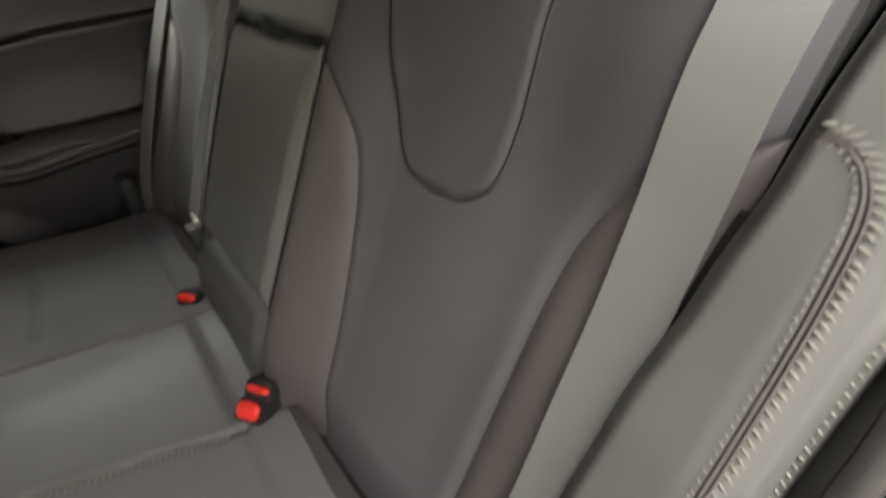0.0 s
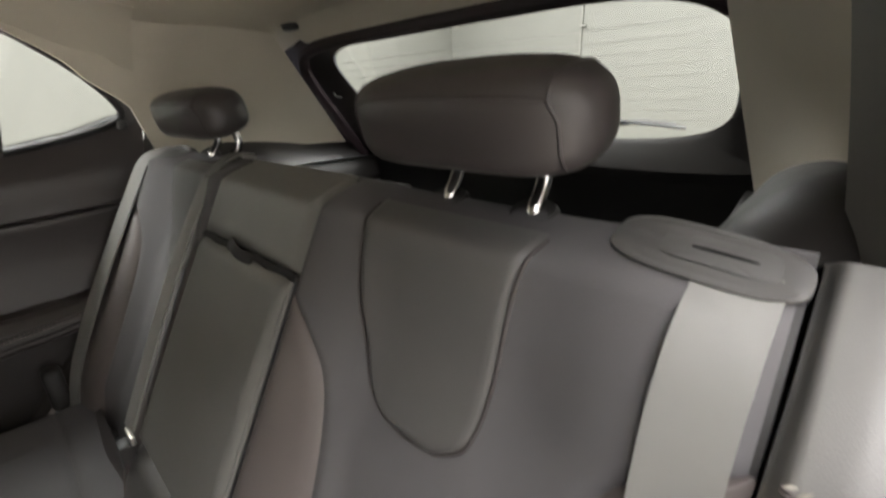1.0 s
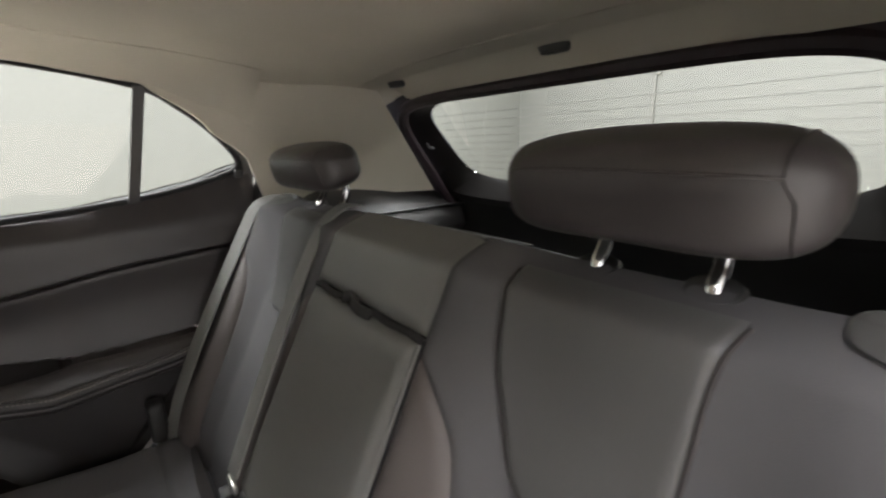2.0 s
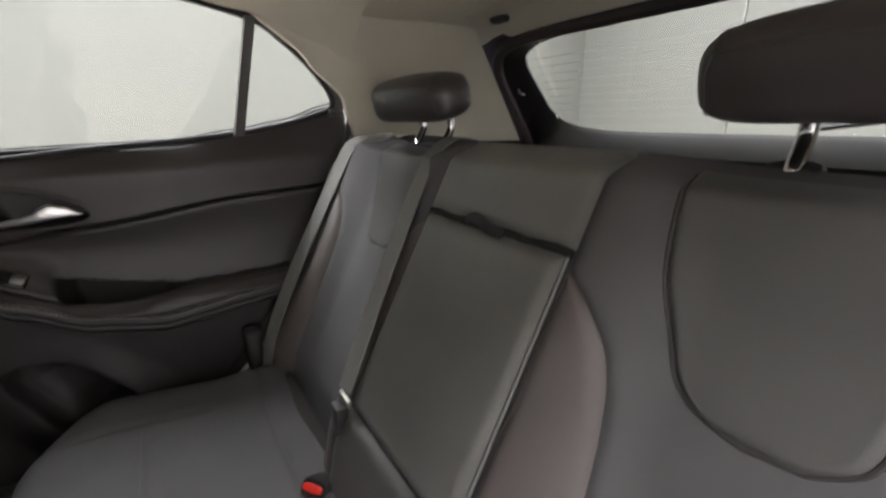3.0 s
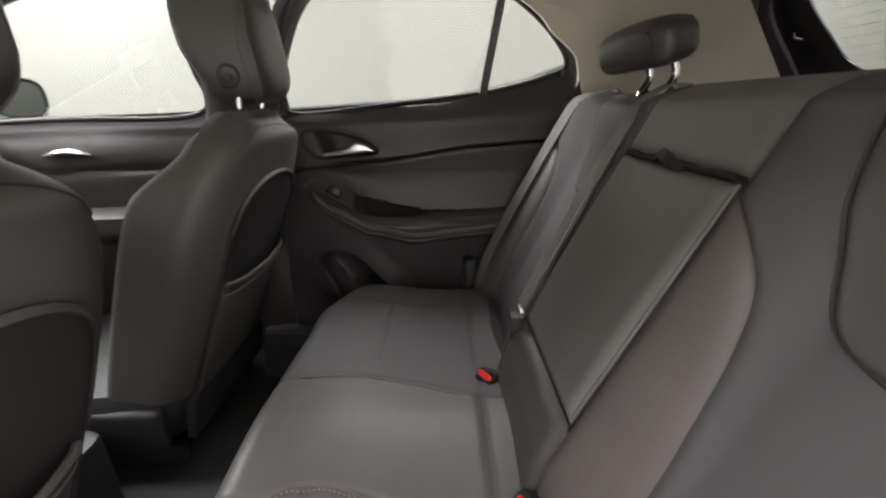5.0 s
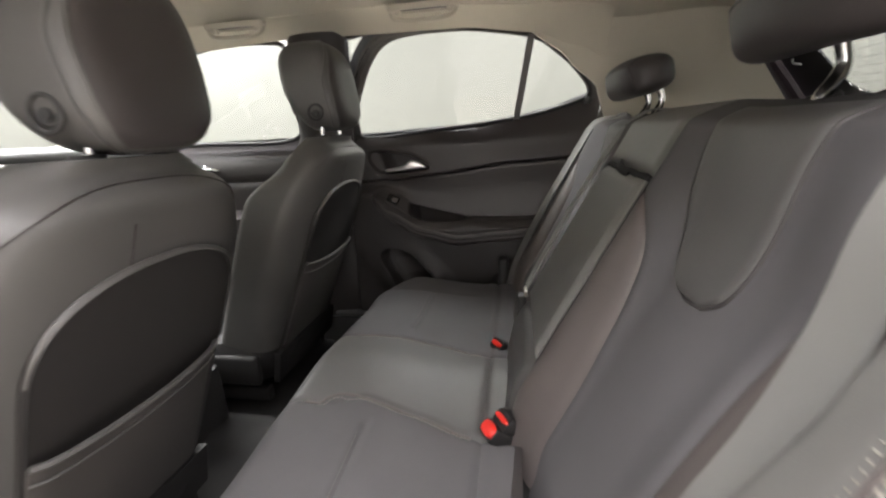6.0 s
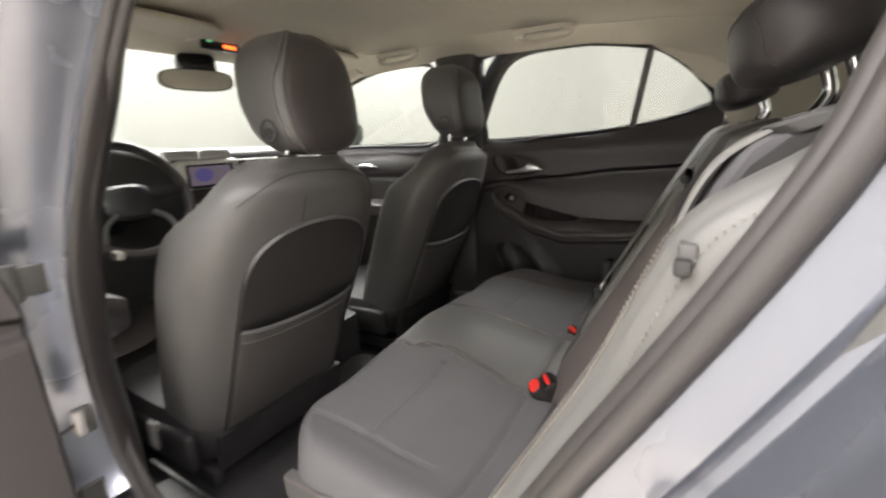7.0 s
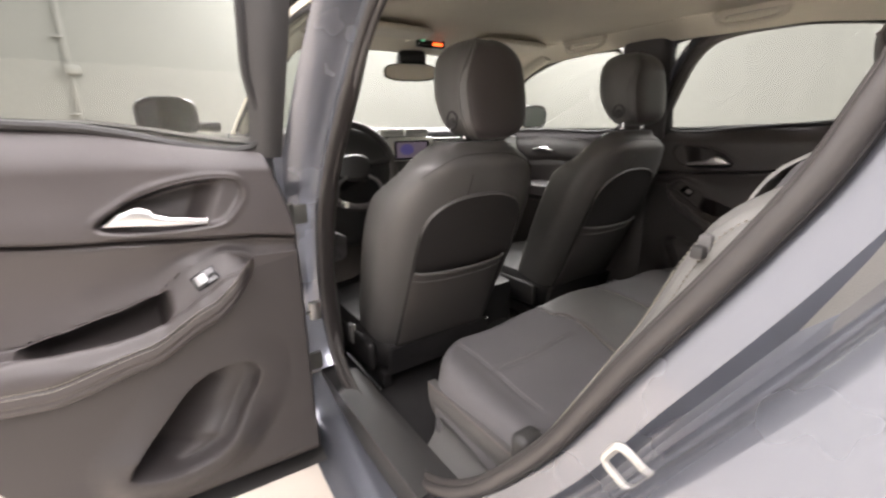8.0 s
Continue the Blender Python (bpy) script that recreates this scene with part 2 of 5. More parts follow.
# ---- the hall round the car
HX0, HX1, HY0, HY1, HZ = -3.4, 3.6, -4.6, 4.4, 3.3
floor = part("floor", box((HX0 + HX1) / 2, (HY0 + HY1) / 2, -0.05, HX1 - HX0 + 0.4, HY1 - HY0 + 0.4, 0.1, 0), FLOOR)
tagged(floor, "pale tan sealed concrete hall floor", "floor", kind="structure")
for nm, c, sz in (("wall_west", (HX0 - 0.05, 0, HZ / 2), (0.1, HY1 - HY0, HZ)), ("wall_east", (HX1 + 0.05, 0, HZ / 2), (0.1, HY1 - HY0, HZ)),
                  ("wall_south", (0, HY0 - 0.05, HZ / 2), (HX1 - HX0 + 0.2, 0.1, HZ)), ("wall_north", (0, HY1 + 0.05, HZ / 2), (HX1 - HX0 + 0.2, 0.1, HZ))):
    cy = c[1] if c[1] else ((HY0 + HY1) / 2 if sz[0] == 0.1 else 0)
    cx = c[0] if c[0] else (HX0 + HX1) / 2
    tagged(part(nm, box(cx, cy, c[2], *sz, 0), WALL_BOUNCE if nm == "wall_east" else WALL), "unseen hall wall, made paler to bounce light into the car" if nm == "wall_east" else "plain white hall wall with a darkened base colour", "wall", kind="structure")
tagged(part("ceiling", box((HX0 + HX1) / 2, (HY0 + HY1) / 2, HZ + 0.05, HX1 - HX0 + 0.2, HY1 - HY0 + 0.2, 0.1, 0), WALL), "plain hall ceiling in the darkened wall colour", "ceiling", kind="structure")


def ceiling_light(x, y, share):
    th = thing("ceiling_light", "unseen broad light panel added under the hall ceiling", "lamp", (x, y, HZ - 0.03), "light panels under the ceiling")
    part("housing", box(0, 0, 0, 1.46, 1.96, 0.05, 0.01), WALL, th)
    part("diffuser", box(0, 0, -0.03, 1.36, 1.86, 0.012, 0.003), TUBE, th, "glowing white diffuser")
    ld = bpy.data.lights.new("panel", "AREA")
    ld.shape, ld.size, ld.size_y, ld.energy, ld.color = "RECTANGLE", 1.34, 1.84, LAMP_POWER * share, (1.0, 0.965, 0.955)
    lo = new("lamp", ld)
    lo.parent, lo.location = th, (0, 0, -0.045)


# panels out of view, added broad for soft light; shares balance the cabin
for lx, ly, share in ((-2.2, -3.5, 2.1), (-0.5, -3.5, 1.9), (2.1, -2.7, 0.4), (-2.1, -0.3, 0.6), (0.0, -0.3, 0.8), (2.1, -0.3, 0.42), (-2.1, 2.4, 1.0), (0.0, 2.4, 1.3), (2.1, 2.4, 0.5)):
    ceiling_light(lx, ly, share)


def wall_track(x, y, out, z0, z1):
    th = thing("wall_track", "slim dark cable rail with clips fixed to the white wall", "rail", (x, y, z0), "rails on the walls")
    part("rail", box(0, out * 0.012, (z1 - z0) / 2, 0.035, 0.024, z1 - z0, 0.004), RAIL, th)
    for k in range(5):
        part("clip", box(0.03, out * 0.02, 0.1 + (z1 - z0 - 0.2) * k / 4, 0.07, 0.03, 0.02, 0.004), RAIL, th)
    return th


wall_track(-1.62, HY1, -1, 0.6, 3.2)
t2 = wall_track(1.5, HY0, 1, 0.6, 3.2)
for z in (0.55, 1.0):
    part("box_clip", box(-0.02, 0.03, z + 0.05, 0.1, 0.05, 0.07, 0.006), RAIL, t2)


mark = thing("wall_mark", "small yellow plate on the pale hall wall", "sign", (-2.71, HY0 + 0.008, 2.185))
part("plate", box(0, 0, 0, 0.09, 0.012, 0.13, 0.004), YELLOW, mark)
part("screw", tube([(0, 0.006, 0.05), (0, 0.010, 0.05)], 0.006, 8), RAIL, mark)


# ---- the car's shell
def side_x(z):
    return 0.74 - 0.085 * clamp((z - 0.95) / 0.5) ** 1.3


SIDE = [(-0.06, 1.470), (0.12, 1.40), (0.195, 1.29), (0.180, 1.19), (0.14, 1.10), (0.055, 0.95), (-0.055, 0.76), (-0.22, 0.56), (-0.40, 0.455), (-0.62, 0.45), (-0.80, 0.53),
        (-0.86, 0.75), (-0.79, 1.04), (-0.68, 1.30), (-0.60, 1.43), (-0.50, 1.48), (-0.28, 1.485)]
RING = curve([(0, y, z) for y, z in SIDE], 160, True)
NORMALS = []
for i, p in enumerate(RING):
    d = RING[(i + 1) % 160] - RING[i - 1]
    NORMALS.append(Vector((0, d.z, -d.y)).normalized())
if sum(n.dot(p - Vector((0, -0.35, 1.0))) for n, p in zip(NORMALS, RING)) < 0:
    NORMALS = [-n for n in NORMALS]
RING = [p + n * 0.014 for p, n in zip(RING, NORMALS)]


def rim(i, d, out):
    p = RING[i % 160] + NORMALS[i % 160] * d
    return Vector((side_x(RING[i % 160].z) + out, p.y, p.z))


def mirrored(p, sd):
    return Vector((sd * p.x, p.y, p.z))


body = thing("car_body", "blue-grey metallic car body round the open rear door", "car body", (0, 0, 0), kind="structure")
STEPS = [(0.0, -0.01), (0.012, 0.0), (0.030, 0.004), (0.054, 0.007), (0.060, 0.003), (0.067, -0.004), (0.074, 0.0), (0.079, 0.03), (0.083, 0.085), (0.089, 0.105), (0.100, 0.115)]
STEPS_SLIM = [(0.0, -0.01), (0.012, 0.0), (0.028, 0.004), (0.046, 0.008), (0.052, 0.03), (0.056, 0.085), (0.064, 0.105)]
for nm, a, b, far in (("quarter_panel", 5, 68, 0.60), ("sill_panel", 68, 94, 0.12), ("pillar_panel", 94, 133, 0.075), ("roof_rail", 133, 165, 0.10)):
    prof = STEPS + [(lerp(0.10, far, k / 5), 0.115 + 0.035 * smooth(k, 0, 4) - 0.05 * (k / 5) ** 3) for k in range(1, 6)] if far > 0.10 else STEPS_SLIM
    for sd in (1, -1):
        part(nm, sheet(lambda u, v: mirrored(rim(round(lerp(a, b, u)), *prof[round(v * (len(prof) - 1))]), sd), b - a, len(prof) - 1), PAINT, body)
seal = thing("door_seal", "dark ribbed rubber seal round the rear door opening", "door seal", (0, 0, 0))
part("bead", tube([rim(i, 0.005, 0.006) for i in range(161)], 0.0110, 10, False), RUBBER, seal)
part("flange", sheet(lambda u, v: rim(round(u * 160), lerp(-0.009, 0.016, v), lerp(-0.012, 0.006, v)), 160, 2), RUBBER, seal)
part("lip", tube([rim(i, -0.004, -0.007) for i in range(161)], 0.0095, 10, False, 0.8), RUBBER, seal)
part("edge_line", tube([rim(i, 0.015, 0.006) for i in range(161)], 0.0035, 6, False), BLACK_SOFT, seal, "black outer lip of the seal")

part("quarter_lining", sheet(lambda u, v: lerp(rim(round(lerp(8, 68, u)), -0.003, -0.012), rim(round(lerp(8, 68, u)), -0.003, -0.012) + Vector((-0.055, 0.11, 0.01)), v), 60, 6), LEATHER, body, "grey lining between the seat bolster and the door seal")
closed = part("closed_seal", tube([mirrored(rim(i, 0.004, lerp(-0.004, 0.024, smooth(RING[i % 160].z, 1.0, 1.15))), -1) for i in range(161)], 0.028, 8, False), RUBBER, body, "dark rubber seal of the closed door")
# striker on the rear jamb
striker = thing("door_striker", "pale zinc door striker loop on the painted jamb", "striker", (0.792, 0.130, 0.870))
striker.rotation_euler = (radians(-27.7), 0, 0)
striker.scale = (1.0, 1.05, 1.05)
part("plate", box(0, 0.008, 0.0, 0.014, 0.022, 0.080, 0.003), ZINC, striker)
part("loop", tube([(0.002, 0.002, 0.0165), (0.004, -0.020, 0.0165), (0.005, -0.029, 0.0155), (0.005, -0.033, 0.012), (0.005, -0.034, 0.008), (0.005, -0.034, -0.008), (0.005, -0.033, -0.012), (0.005, -0.029, -0.0155), (0.004, -0.020, -0.0165), (0.002, 0.002, -0.0165)], 0.0042, 8), ZINC, striker)

# floor, sill and tunnel
car_floor = part("car_floor", sheet(lambda u, v: (lerp(-0.72, 0.72, u), lerp(-2.0, 0.75, v), 0.30 + 0.10 * math.exp(-(lerp(-0.72, 0.72, u) / 0.14) ** 2)
                 + 0.14 * smooth(lerp(-2.0, 0.75, v), -0.5, 0.0)), 48, 60, (0, 0, -0.03)), CARPET)
tagged(car_floor, "black carpeted car floor with a low centre tunnel", "floor", kind="structure")
for sd in (-1, 1):
    sill = part("door_sill", sheet(lambda u, v: (sd * lerp(0.60, 0.735, u), lerp(-0.86, -0.2, v), 0.30 + 0.145 * smooth(u, 0.0, 0.55)), 10, 14, (0, 0, -0.03)), PLASTIC)
    tagged(sill, "dark plastic scuff plate along the sill", "sill", kind="structure")
    # highlight along the plate, made as a thin silver tube
    part("strip", tube([(sd * 0.655, lerp(-0.97, -0.72, k / 10), 0.437) for k in range(11)], 0.005, 8, True, 0.5), SATIN_DARK, sill, "silver strip put in for the highlight on the scuff plate")


for sd in (-1, 1):
    part("rocker", sheet(lambda u, v: (sd * (0.70 + 0.03 * v), lerp(-2.08, -0.30, u), lerp(0.27, 0.47, v)), 12, 6, (sd * 0.05, 0, 0)), PLASTIC, body, "dark inner sill wall")
part("firewall", sheet(lambda u, v: (lerp(-0.74, 0.74, u), -2.10 + 0.12 * v, lerp(0.26, 1.12, v)), 8, 8, (0, -0.03, 0)), CARPET, body, "dark carpeted firewall")
part("cargo_floor", sheet(lambda u, v: (lerp(-0.72, 0.72, u), lerp(0.18, 0.95, v), 0.64), 8, 8, (0, 0, -0.03)), CARPET, body, "dark cargo floor")


def roof_z(x, y):
    side = table([(-1.6, 1.44), (-1.2, 1.50), (-0.5, 1.505), (-0.06, 1.47), (0.3, 1.43), (0.62, 1.405)])(y)
    return side + 0.055 * (1 - min(1.0, abs(x) / 0.69) ** 3.0) * (1 - 0.5 * smooth(y, 0.30, 0.58))


headliner = part("ceiling_lining", sheet(lambda u, v: (lerp(-0.685, 0.685, u), lerp(-1.55, 0.60, v), roof_z(lerp(-0.685, 0.685, u), lerp(-1.55, 0.60, v))), 48, 60, (0, 0, 0.02)), BEIGE)
tagged(headliner, "beige cloth headliner under the car roof", "headliner", kind="structure")
WINDOW_TOP = table([(-1.5, 1.43), (-1.3, 1.485), (-0.9, 1.502), (-0.5, 1.492), (-0.28, 1.489), (-0.06, 1.458), (0.10, 1.39), (0.17, 1.33)])
for sd in (-1, 1):
    rt = part("rail_trim", sheet(lambda u, v: (sd * lerp(side_x(WINDOW_TOP(lerp(-1.45, 0.17, u))) - 0.012, 0.52, v), lerp(-1.45, 0.17, u),
              lerp(WINDOW_TOP(lerp(-1.45, 0.17, u)) - (0.010 if sd < 0 else 0.0), roof_z(0.52, lerp(-1.45, 0.17, u)) - 0.002, 1 - (1 - v) ** 1.7)), 60, 12, (0, 0, 0.012)), BEIGE)
    tagged(rt, "beige cloth lining along the roof side rail", "headliner", kind="structure")
roof = part("roof", sheet(lambda u, v: (lerp(-0.70, 0.70, u), lerp(-1.6, 0.66, v), roof_z(0.94 * lerp(-0.70, 0.70, u), lerp(-1.6, 0.66, v)) + 0.05), 24, 24, (0, 0, 0.01)), PAINT)
tagged(roof, "blue-grey painted car roof", "roof", kind="structure")


def rear_trim(sd):
    # upper lining between the quarter glass and the tailgate
    def fn(u, v):
        z = lerp(1.15 if sd < 0 else 1.02, 1.47, v)
        y0 = table([(1.15, 0.19), (1.27, 0.155), (1.36, 0.06), (1.47, -0.08)])(z) if sd < 0 else table([(1.02, 0.20), (1.15, 0.215), (1.25, 0.225), (1.31, 0.205), (1.39, 0.135), (1.47, 0.0)])(z)
        x0 = side_x(z) - (0.015 if sd < 0 else 0.034)
        y1, x1 = lerp(0.68, 0.475, (z - 1.15) / 0.27), (0.552 if sd < 0 else 0.532) - 0.045 * (z - 1.15) / 0.27
        k = u ** 0.8
        return (sd * (lerp(x0, x1, u) + 0.02 * math.sin(math.pi * u)), lerp(y0, y1, k), z)
    th = thing("pillar_trim", "beige upper pillar lining beside the tailgate", "pillar trim", kind="structure")
    part("upper_panel", sheet(fn, 24, 18, (sd * 0.015, 0, 0)), BEIGE_P, th)

    def low(u, v):
        y = lerp(0.27, 0.90, u)
        z = lerp(0.62, 1.10, 1 - (1 - v) ** 1.5)
        return (sd * (0.66 - 0.11 * v ** 3 - 0.04 * u), y, z)
    part("lower_panel", sheet(low, 20, 16, (sd * 0.04, 0, 0)), PLASTIC, th, "dark cargo side lining")
    def dome(u, v):
        k, a = math.sin(math.pi / 2 * clamp(u * 4.5)) ** 0.7, math.pi / 2 * v
        return (sd * (0.525 + 0.03 * (1 - k) + (0.20 if sd < 0 else 0.145) * (1 - math.cos(a)) ** 0.8), lerp(0.232, 0.80, u), 1.03 + ((0.07 if sd > 0 else 0.06) + (0.115 if sd > 0 else 0.09) * k) * math.sin(a) ** 0.75)
    part("shoulder", sheet(dome, 36, 22, (sd * 0.02, 0, -0.02)), DOME_PLASTIC, th, "bulged dark top of the cargo side lining")


for sd in (-1, 1):
    rear_trim(sd)

# tailgate with its window
tailgate = thing("tailgate", "closed tailgate with dark lining round a wide window", "tailgate", kind="structure")


def gate_pt(x, h, lift=0.0):
    """h: 0 at the window's lower edge, 1 at its upper edge."""
    return Vector((x, lerp(0.78, 0.60, max(h, -0.38)) - lift, lerp(1.195, 1.405, h)))


def ring_points(w0, w1, h0, h1, n=96, power=5):
    return [(lerp(w0, w1, (q + 1) / 2) * p, lerp(h0, h1, (q + 1) / 2)) for p, q in oval(0, 0, 1, 1, n, power)]


inner = ring_points(0.482, 0.502, -0.075, 1.05)
mid = ring_points(0.506, 0.526, -0.13, 1.07)
outer = ring_points(0.60, 0.56, -0.34, 1.09, power=7)
lower = ring_points(0.66, 0.62, -2.2, 1.14, power=9)
roll = ring_points(0.615, 0.575, -0.44, 1.095, power=8)
part("window_surround", loft([[gate_pt(x, h, 0.0) for x, h in inner], [gate_pt(x, h, 0.02) for x, h in mid], [gate_pt(x, h, 0.045 + 0.030 * (1 - smooth(h, -0.2, 0.1))) for x, h in outer], [gate_pt(x, h, 0.047 + 0.022 * (1 - smooth(h, -0.3, 0.1))) for x, h in roll]], False), DOME_PLASTIC, tailgate)
# below the roll the undercut shade is put into a blacker material
part("lower_lining", loft([[gate_pt(x, h, 0.046 + 0.022 * (1 - smooth(h, -0.3, 0.1))) for x, h in roll], [gate_pt(x, h, 0.01 + 0.04 * smooth(h, -1.0, 0.1)) for x, h in lower]], False), BLACK_SOFT, tailgate, "lower tailgate lining, blackened for the shade under the roll")
part("outer_skin", loft([[gate_pt(x, h, -0.006) for x, h in inner], [gate_pt(x, h, -0.02) for x, h in mid], [gate_pt(x, h, -0.03) for x, h in lower]], False), PAINT, tailgate)
pane = part("pane", loft([[gate_pt(x, h, 0.002) for x, h in inner], [gate_pt(x, h, -0.002) for x, h in inner]]), GLASS, tailgate, "rear window glass with fine heater lines")
for k in range(9):
    h = 0.12 + 0.09 * k
    part("heater_line", tube([gate_pt(-0.46, h, 0.004), gate_pt(0, h, 0.004), gate_pt(0.46, h, 0.004)], 0.0004, 4), RAIL, tailgate)
part("seal", tube([gate_pt(x, h, 0.095) for x, h in (lambda r: r + r[:1])(ring_points(0.585, 0.535, -1.9, 1.01, 96, 7))], 0.016, 8), VIOLET_SEAL, tailgate, "plum-dark rubber seal")
part("jamb", loft([[gate_pt(x, h, 0.10) for x, h in ring_points(0.58, 0.53, -1.9, 1.01, 96, 7)], [gate_pt(x, h, 0.085) for x, h in ring_points(0.72, 0.68, -2.1, 1.07, 96, 7)]], False), VIOLET_SEAL, tailgate, "dark jamb round the tailgate")
def header(u, v):
    x = lerp(-0.47, 0.54, u)
    low = 1.407 + 0.03 * smooth(-x, 0.40, 0.47) + 0.012 * (1 - (x / 0.55) ** 2) * 0.5
    y = lerp(0.40, 0.496, v ** 0.8)
    return (x, y, lerp(roof_z(x, 0.40) - 0.002, low, v ** 2))


tagged(part("header_lining", sheet(header, 40, 10, (0, 0.006, 0.004)), BEIGE), "beige cloth edge of the headliner over the tailgate", "headliner", kind="structure")
wiper = thing("rear_wiper", "black wiper blade outside the rear window", "wiper", gate_pt(0.2, 0.03, -0.02))
part("arm", tube(curve([(-0.05, 0.01, -0.01), (0.1, 0.012, 0.012), (0.18, 0.012, 0.006)], 12), 0.006, 6), PLASTIC, wiper)
part("blade", tube([(-0.08, 0.005, 0.004), (0.05, 0.006, 0.016), (0.2, 0.005, 0.002)], 0.004, 6), BLACK, wiper)
for hx in (-0.515, 0.515):
    hook = thing("cargo_hook", "small dark hook on the tailgate lining", "hook", gate_pt(hx, 0.42, 0.05), "hooks")
    part("stem", tube(curve([(0, 0, 0), (0, -0.02, 0.004), (0, -0.024, 0.016)], 8), 0.004, 6), PLASTIC, hook)
for sx, yy in ((0.07, 0.462), (-0.40, 0.455)):
    cap = thing("roof_catch", "small dark oval catch in the headliner", "catch", (sx, yy, lerp(roof_z(sx, 0.40), 1.417, ((yy - 0.40) / 0.096) ** 2.5) - 0.004), "roof catches")
    part("cap", loft([[(x, y, -0.008) for x, y in oval(0, 0, 0.026, 0.012)], [(x, y, 0.004) for x, y in oval(0, 0, 0.032, 0.016)]]), PLASTIC, cap)

# ---- rear side doors
BELT = table([(0.0, 1.15), (0.11, 1.155), (0.37, 1.165), (0.52, 1.17), (0.66, 1.19), (0.77, 1.21), (0.90, 1.25), (1.0, 1.30)])
CREASE = table([(0.0, 0.965), (0.10, 0.98), (0.35, 1.0), (0.65, 1.035), (0.95, 1.05)])
ARM_TOP = table([(0.0, 0.935), (0.10, 0.938), (0.125, 0.951), (0.154, 0.958), (0.216, 0.936), (0.277, 0.894), (0.347, 0.873), (0.425, 0.855), (0.482, 0.842), (0.6, 0.838), (0.9, 0.85)])
ARM_LIP = table([(0.0, 0.92), (0.10, 0.926), (0.155, 0.912), (0.20, 0.885), (0.241, 0.860), (0.271, 0.842), (0.315, 0.831), (0.355, 0.826), (0.428, 0.826), (0.475, 0.832), (0.6, 0.828), (0.9, 0.84)])
ARM_LOW = table([(0.0, 0.92), (0.10, 0.905), (0.19, 0.830), (0.30, 0.772), (0.44, 0.740), (0.60, 0.755), (0.9, 0.79)])
REAR_EDGE = table([(0.40, 0.36), (0.46, 0.42), (0.56, 0.55), (0.76, 0.71), (0.95, 0.83), (1.10, 0.915), (1.22, 0.945)])


def outline(points, n):
    return [(p.x, p.y) for p in curve([(s, z, 0) for s, z in points], n, True)]


BOWL = outline([(0.340, 1.030), (0.313, 1.055), (0.271, 1.076), (0.201, 1.093), (0.137, 1.098), (0.109, 1.090), (0.106, 1.064), (0.126, 1.034), (0.158, 1.014), (0.24, 1.012), (0.31, 1.016)], 60)
BOTTLE = outline([(0.125, 0.698), (0.119, 0.666), (0.152, 0.604), (0.190, 0.550), (0.24, 0.522), (0.311, 0.516), (0.372, 0.535), (0.361, 0.568), (0.305, 0.63), (0.258, 0.680), (0.213, 0.706), (0.159, 0.712)], 60)
BOTTLE_FRONT = table([(0.50, 0.30), (0.524, 0.24), (0.55, 0.192), (0.604, 0.154), (0.666, 0.119), (0.72, 0.122)])


def inside(s, z, ring):
    """Distance to the outline, positive within it."""
    best, odd = 9.0, False
    for (s0, z0), (s1, z1) in zip(ring, ring[1:] + ring[:1]):
        if (z0 > z) != (z1 > z) and s < (s1 - s0) * (z - z0) / (z1 - z0) + s0:
            odd = not odd
        ds, dz = s1 - s0, z1 - z0
        k = clamp(((s - s0) * ds + (z - z0) * dz) / (ds * ds + dz * dz + 1e-12))
        best = min(best, math.hypot(s - s0 - k * ds, z - z0 - k * dz))
    return best if odd else -best


@functools.lru_cache(maxsize=None)
def panel_depth(s, z):
    """How far the door's lining stands into the car."""
    c, a = CREASE(s), ARM_TOP(s)
    if z > c:
        w = 0.166 - 0.012 * smooth(z, c, 1.115) - 0.040 * smooth(z, 1.105, BELT(s) + 0.02) - 0.02 * smooth(z, BELT(s) - 0.012, BELT(s) + 0.006)
    else:
        k = clamp((c - z) / max(0.02, c - a))
        w = 0.152 - 0.012 * math.sin(math.pi * min(k, 1.0))
        w -= 0.085 * smooth(a - z, 0.003, 0.012) * smooth(s, 0.155, 0.20) * smooth(z, ARM_LOW(s) + 0.004, ARM_LOW(s) + 0.016)
    w -= 0.014 * math.exp(-((z - c) / 0.005) ** 2)
    # handle bowl: a shallow front ledge, then a deep hollow
    if 0.09 < s < 0.36 and 0.99 < z < 1.12:
        d = inside(s, z, BOWL)
        w -= smooth(d, -0.001, 0.006) * (0.010 + 0.045 * smooth(s + 0.45 * (z - 1.05), 0.150, 0.205) * smooth(d, 0.0, 0.012))
        w += 0.003 * math.exp(-((d + 0.004) / 0.004) ** 2)
    # bottle holder in the lower lining, deepest to the rear
    if z < 0.80:
        if 0.06 < s < 0.46 and z > 0.44:
            d = inside(s, z, BOTTLE)
            ds, dz = s - 0.235, z - 0.60
            low = smooth(0.77 * ds - 0.64 * dz, -0.10, 0.10) * 0.5 + smooth(0.62 - z, 0.0, 0.08) * 0.6
            w += 0.034 * smooth(d, -0.075, -0.004) * clamp(low + 0.15)
            r = s - BOTTLE_FRONT(z)
            w -= smooth(d, 0.0, 0.010) * (0.020 + 0.020 * smooth(r, 0.0, 0.03) + 0.080 * smooth(r, 0.04, 0.17))
        w += 0.012 * smooth(z, 0.56, 0.46)
        w -= 0.05 * smooth(z, 0.46, 0.39) ** 2
    return w


def arm_end(s):
    return math.sqrt(max(0.0, 1 - (1 - clamp((s - 0.100) / 0.05)) ** 2))


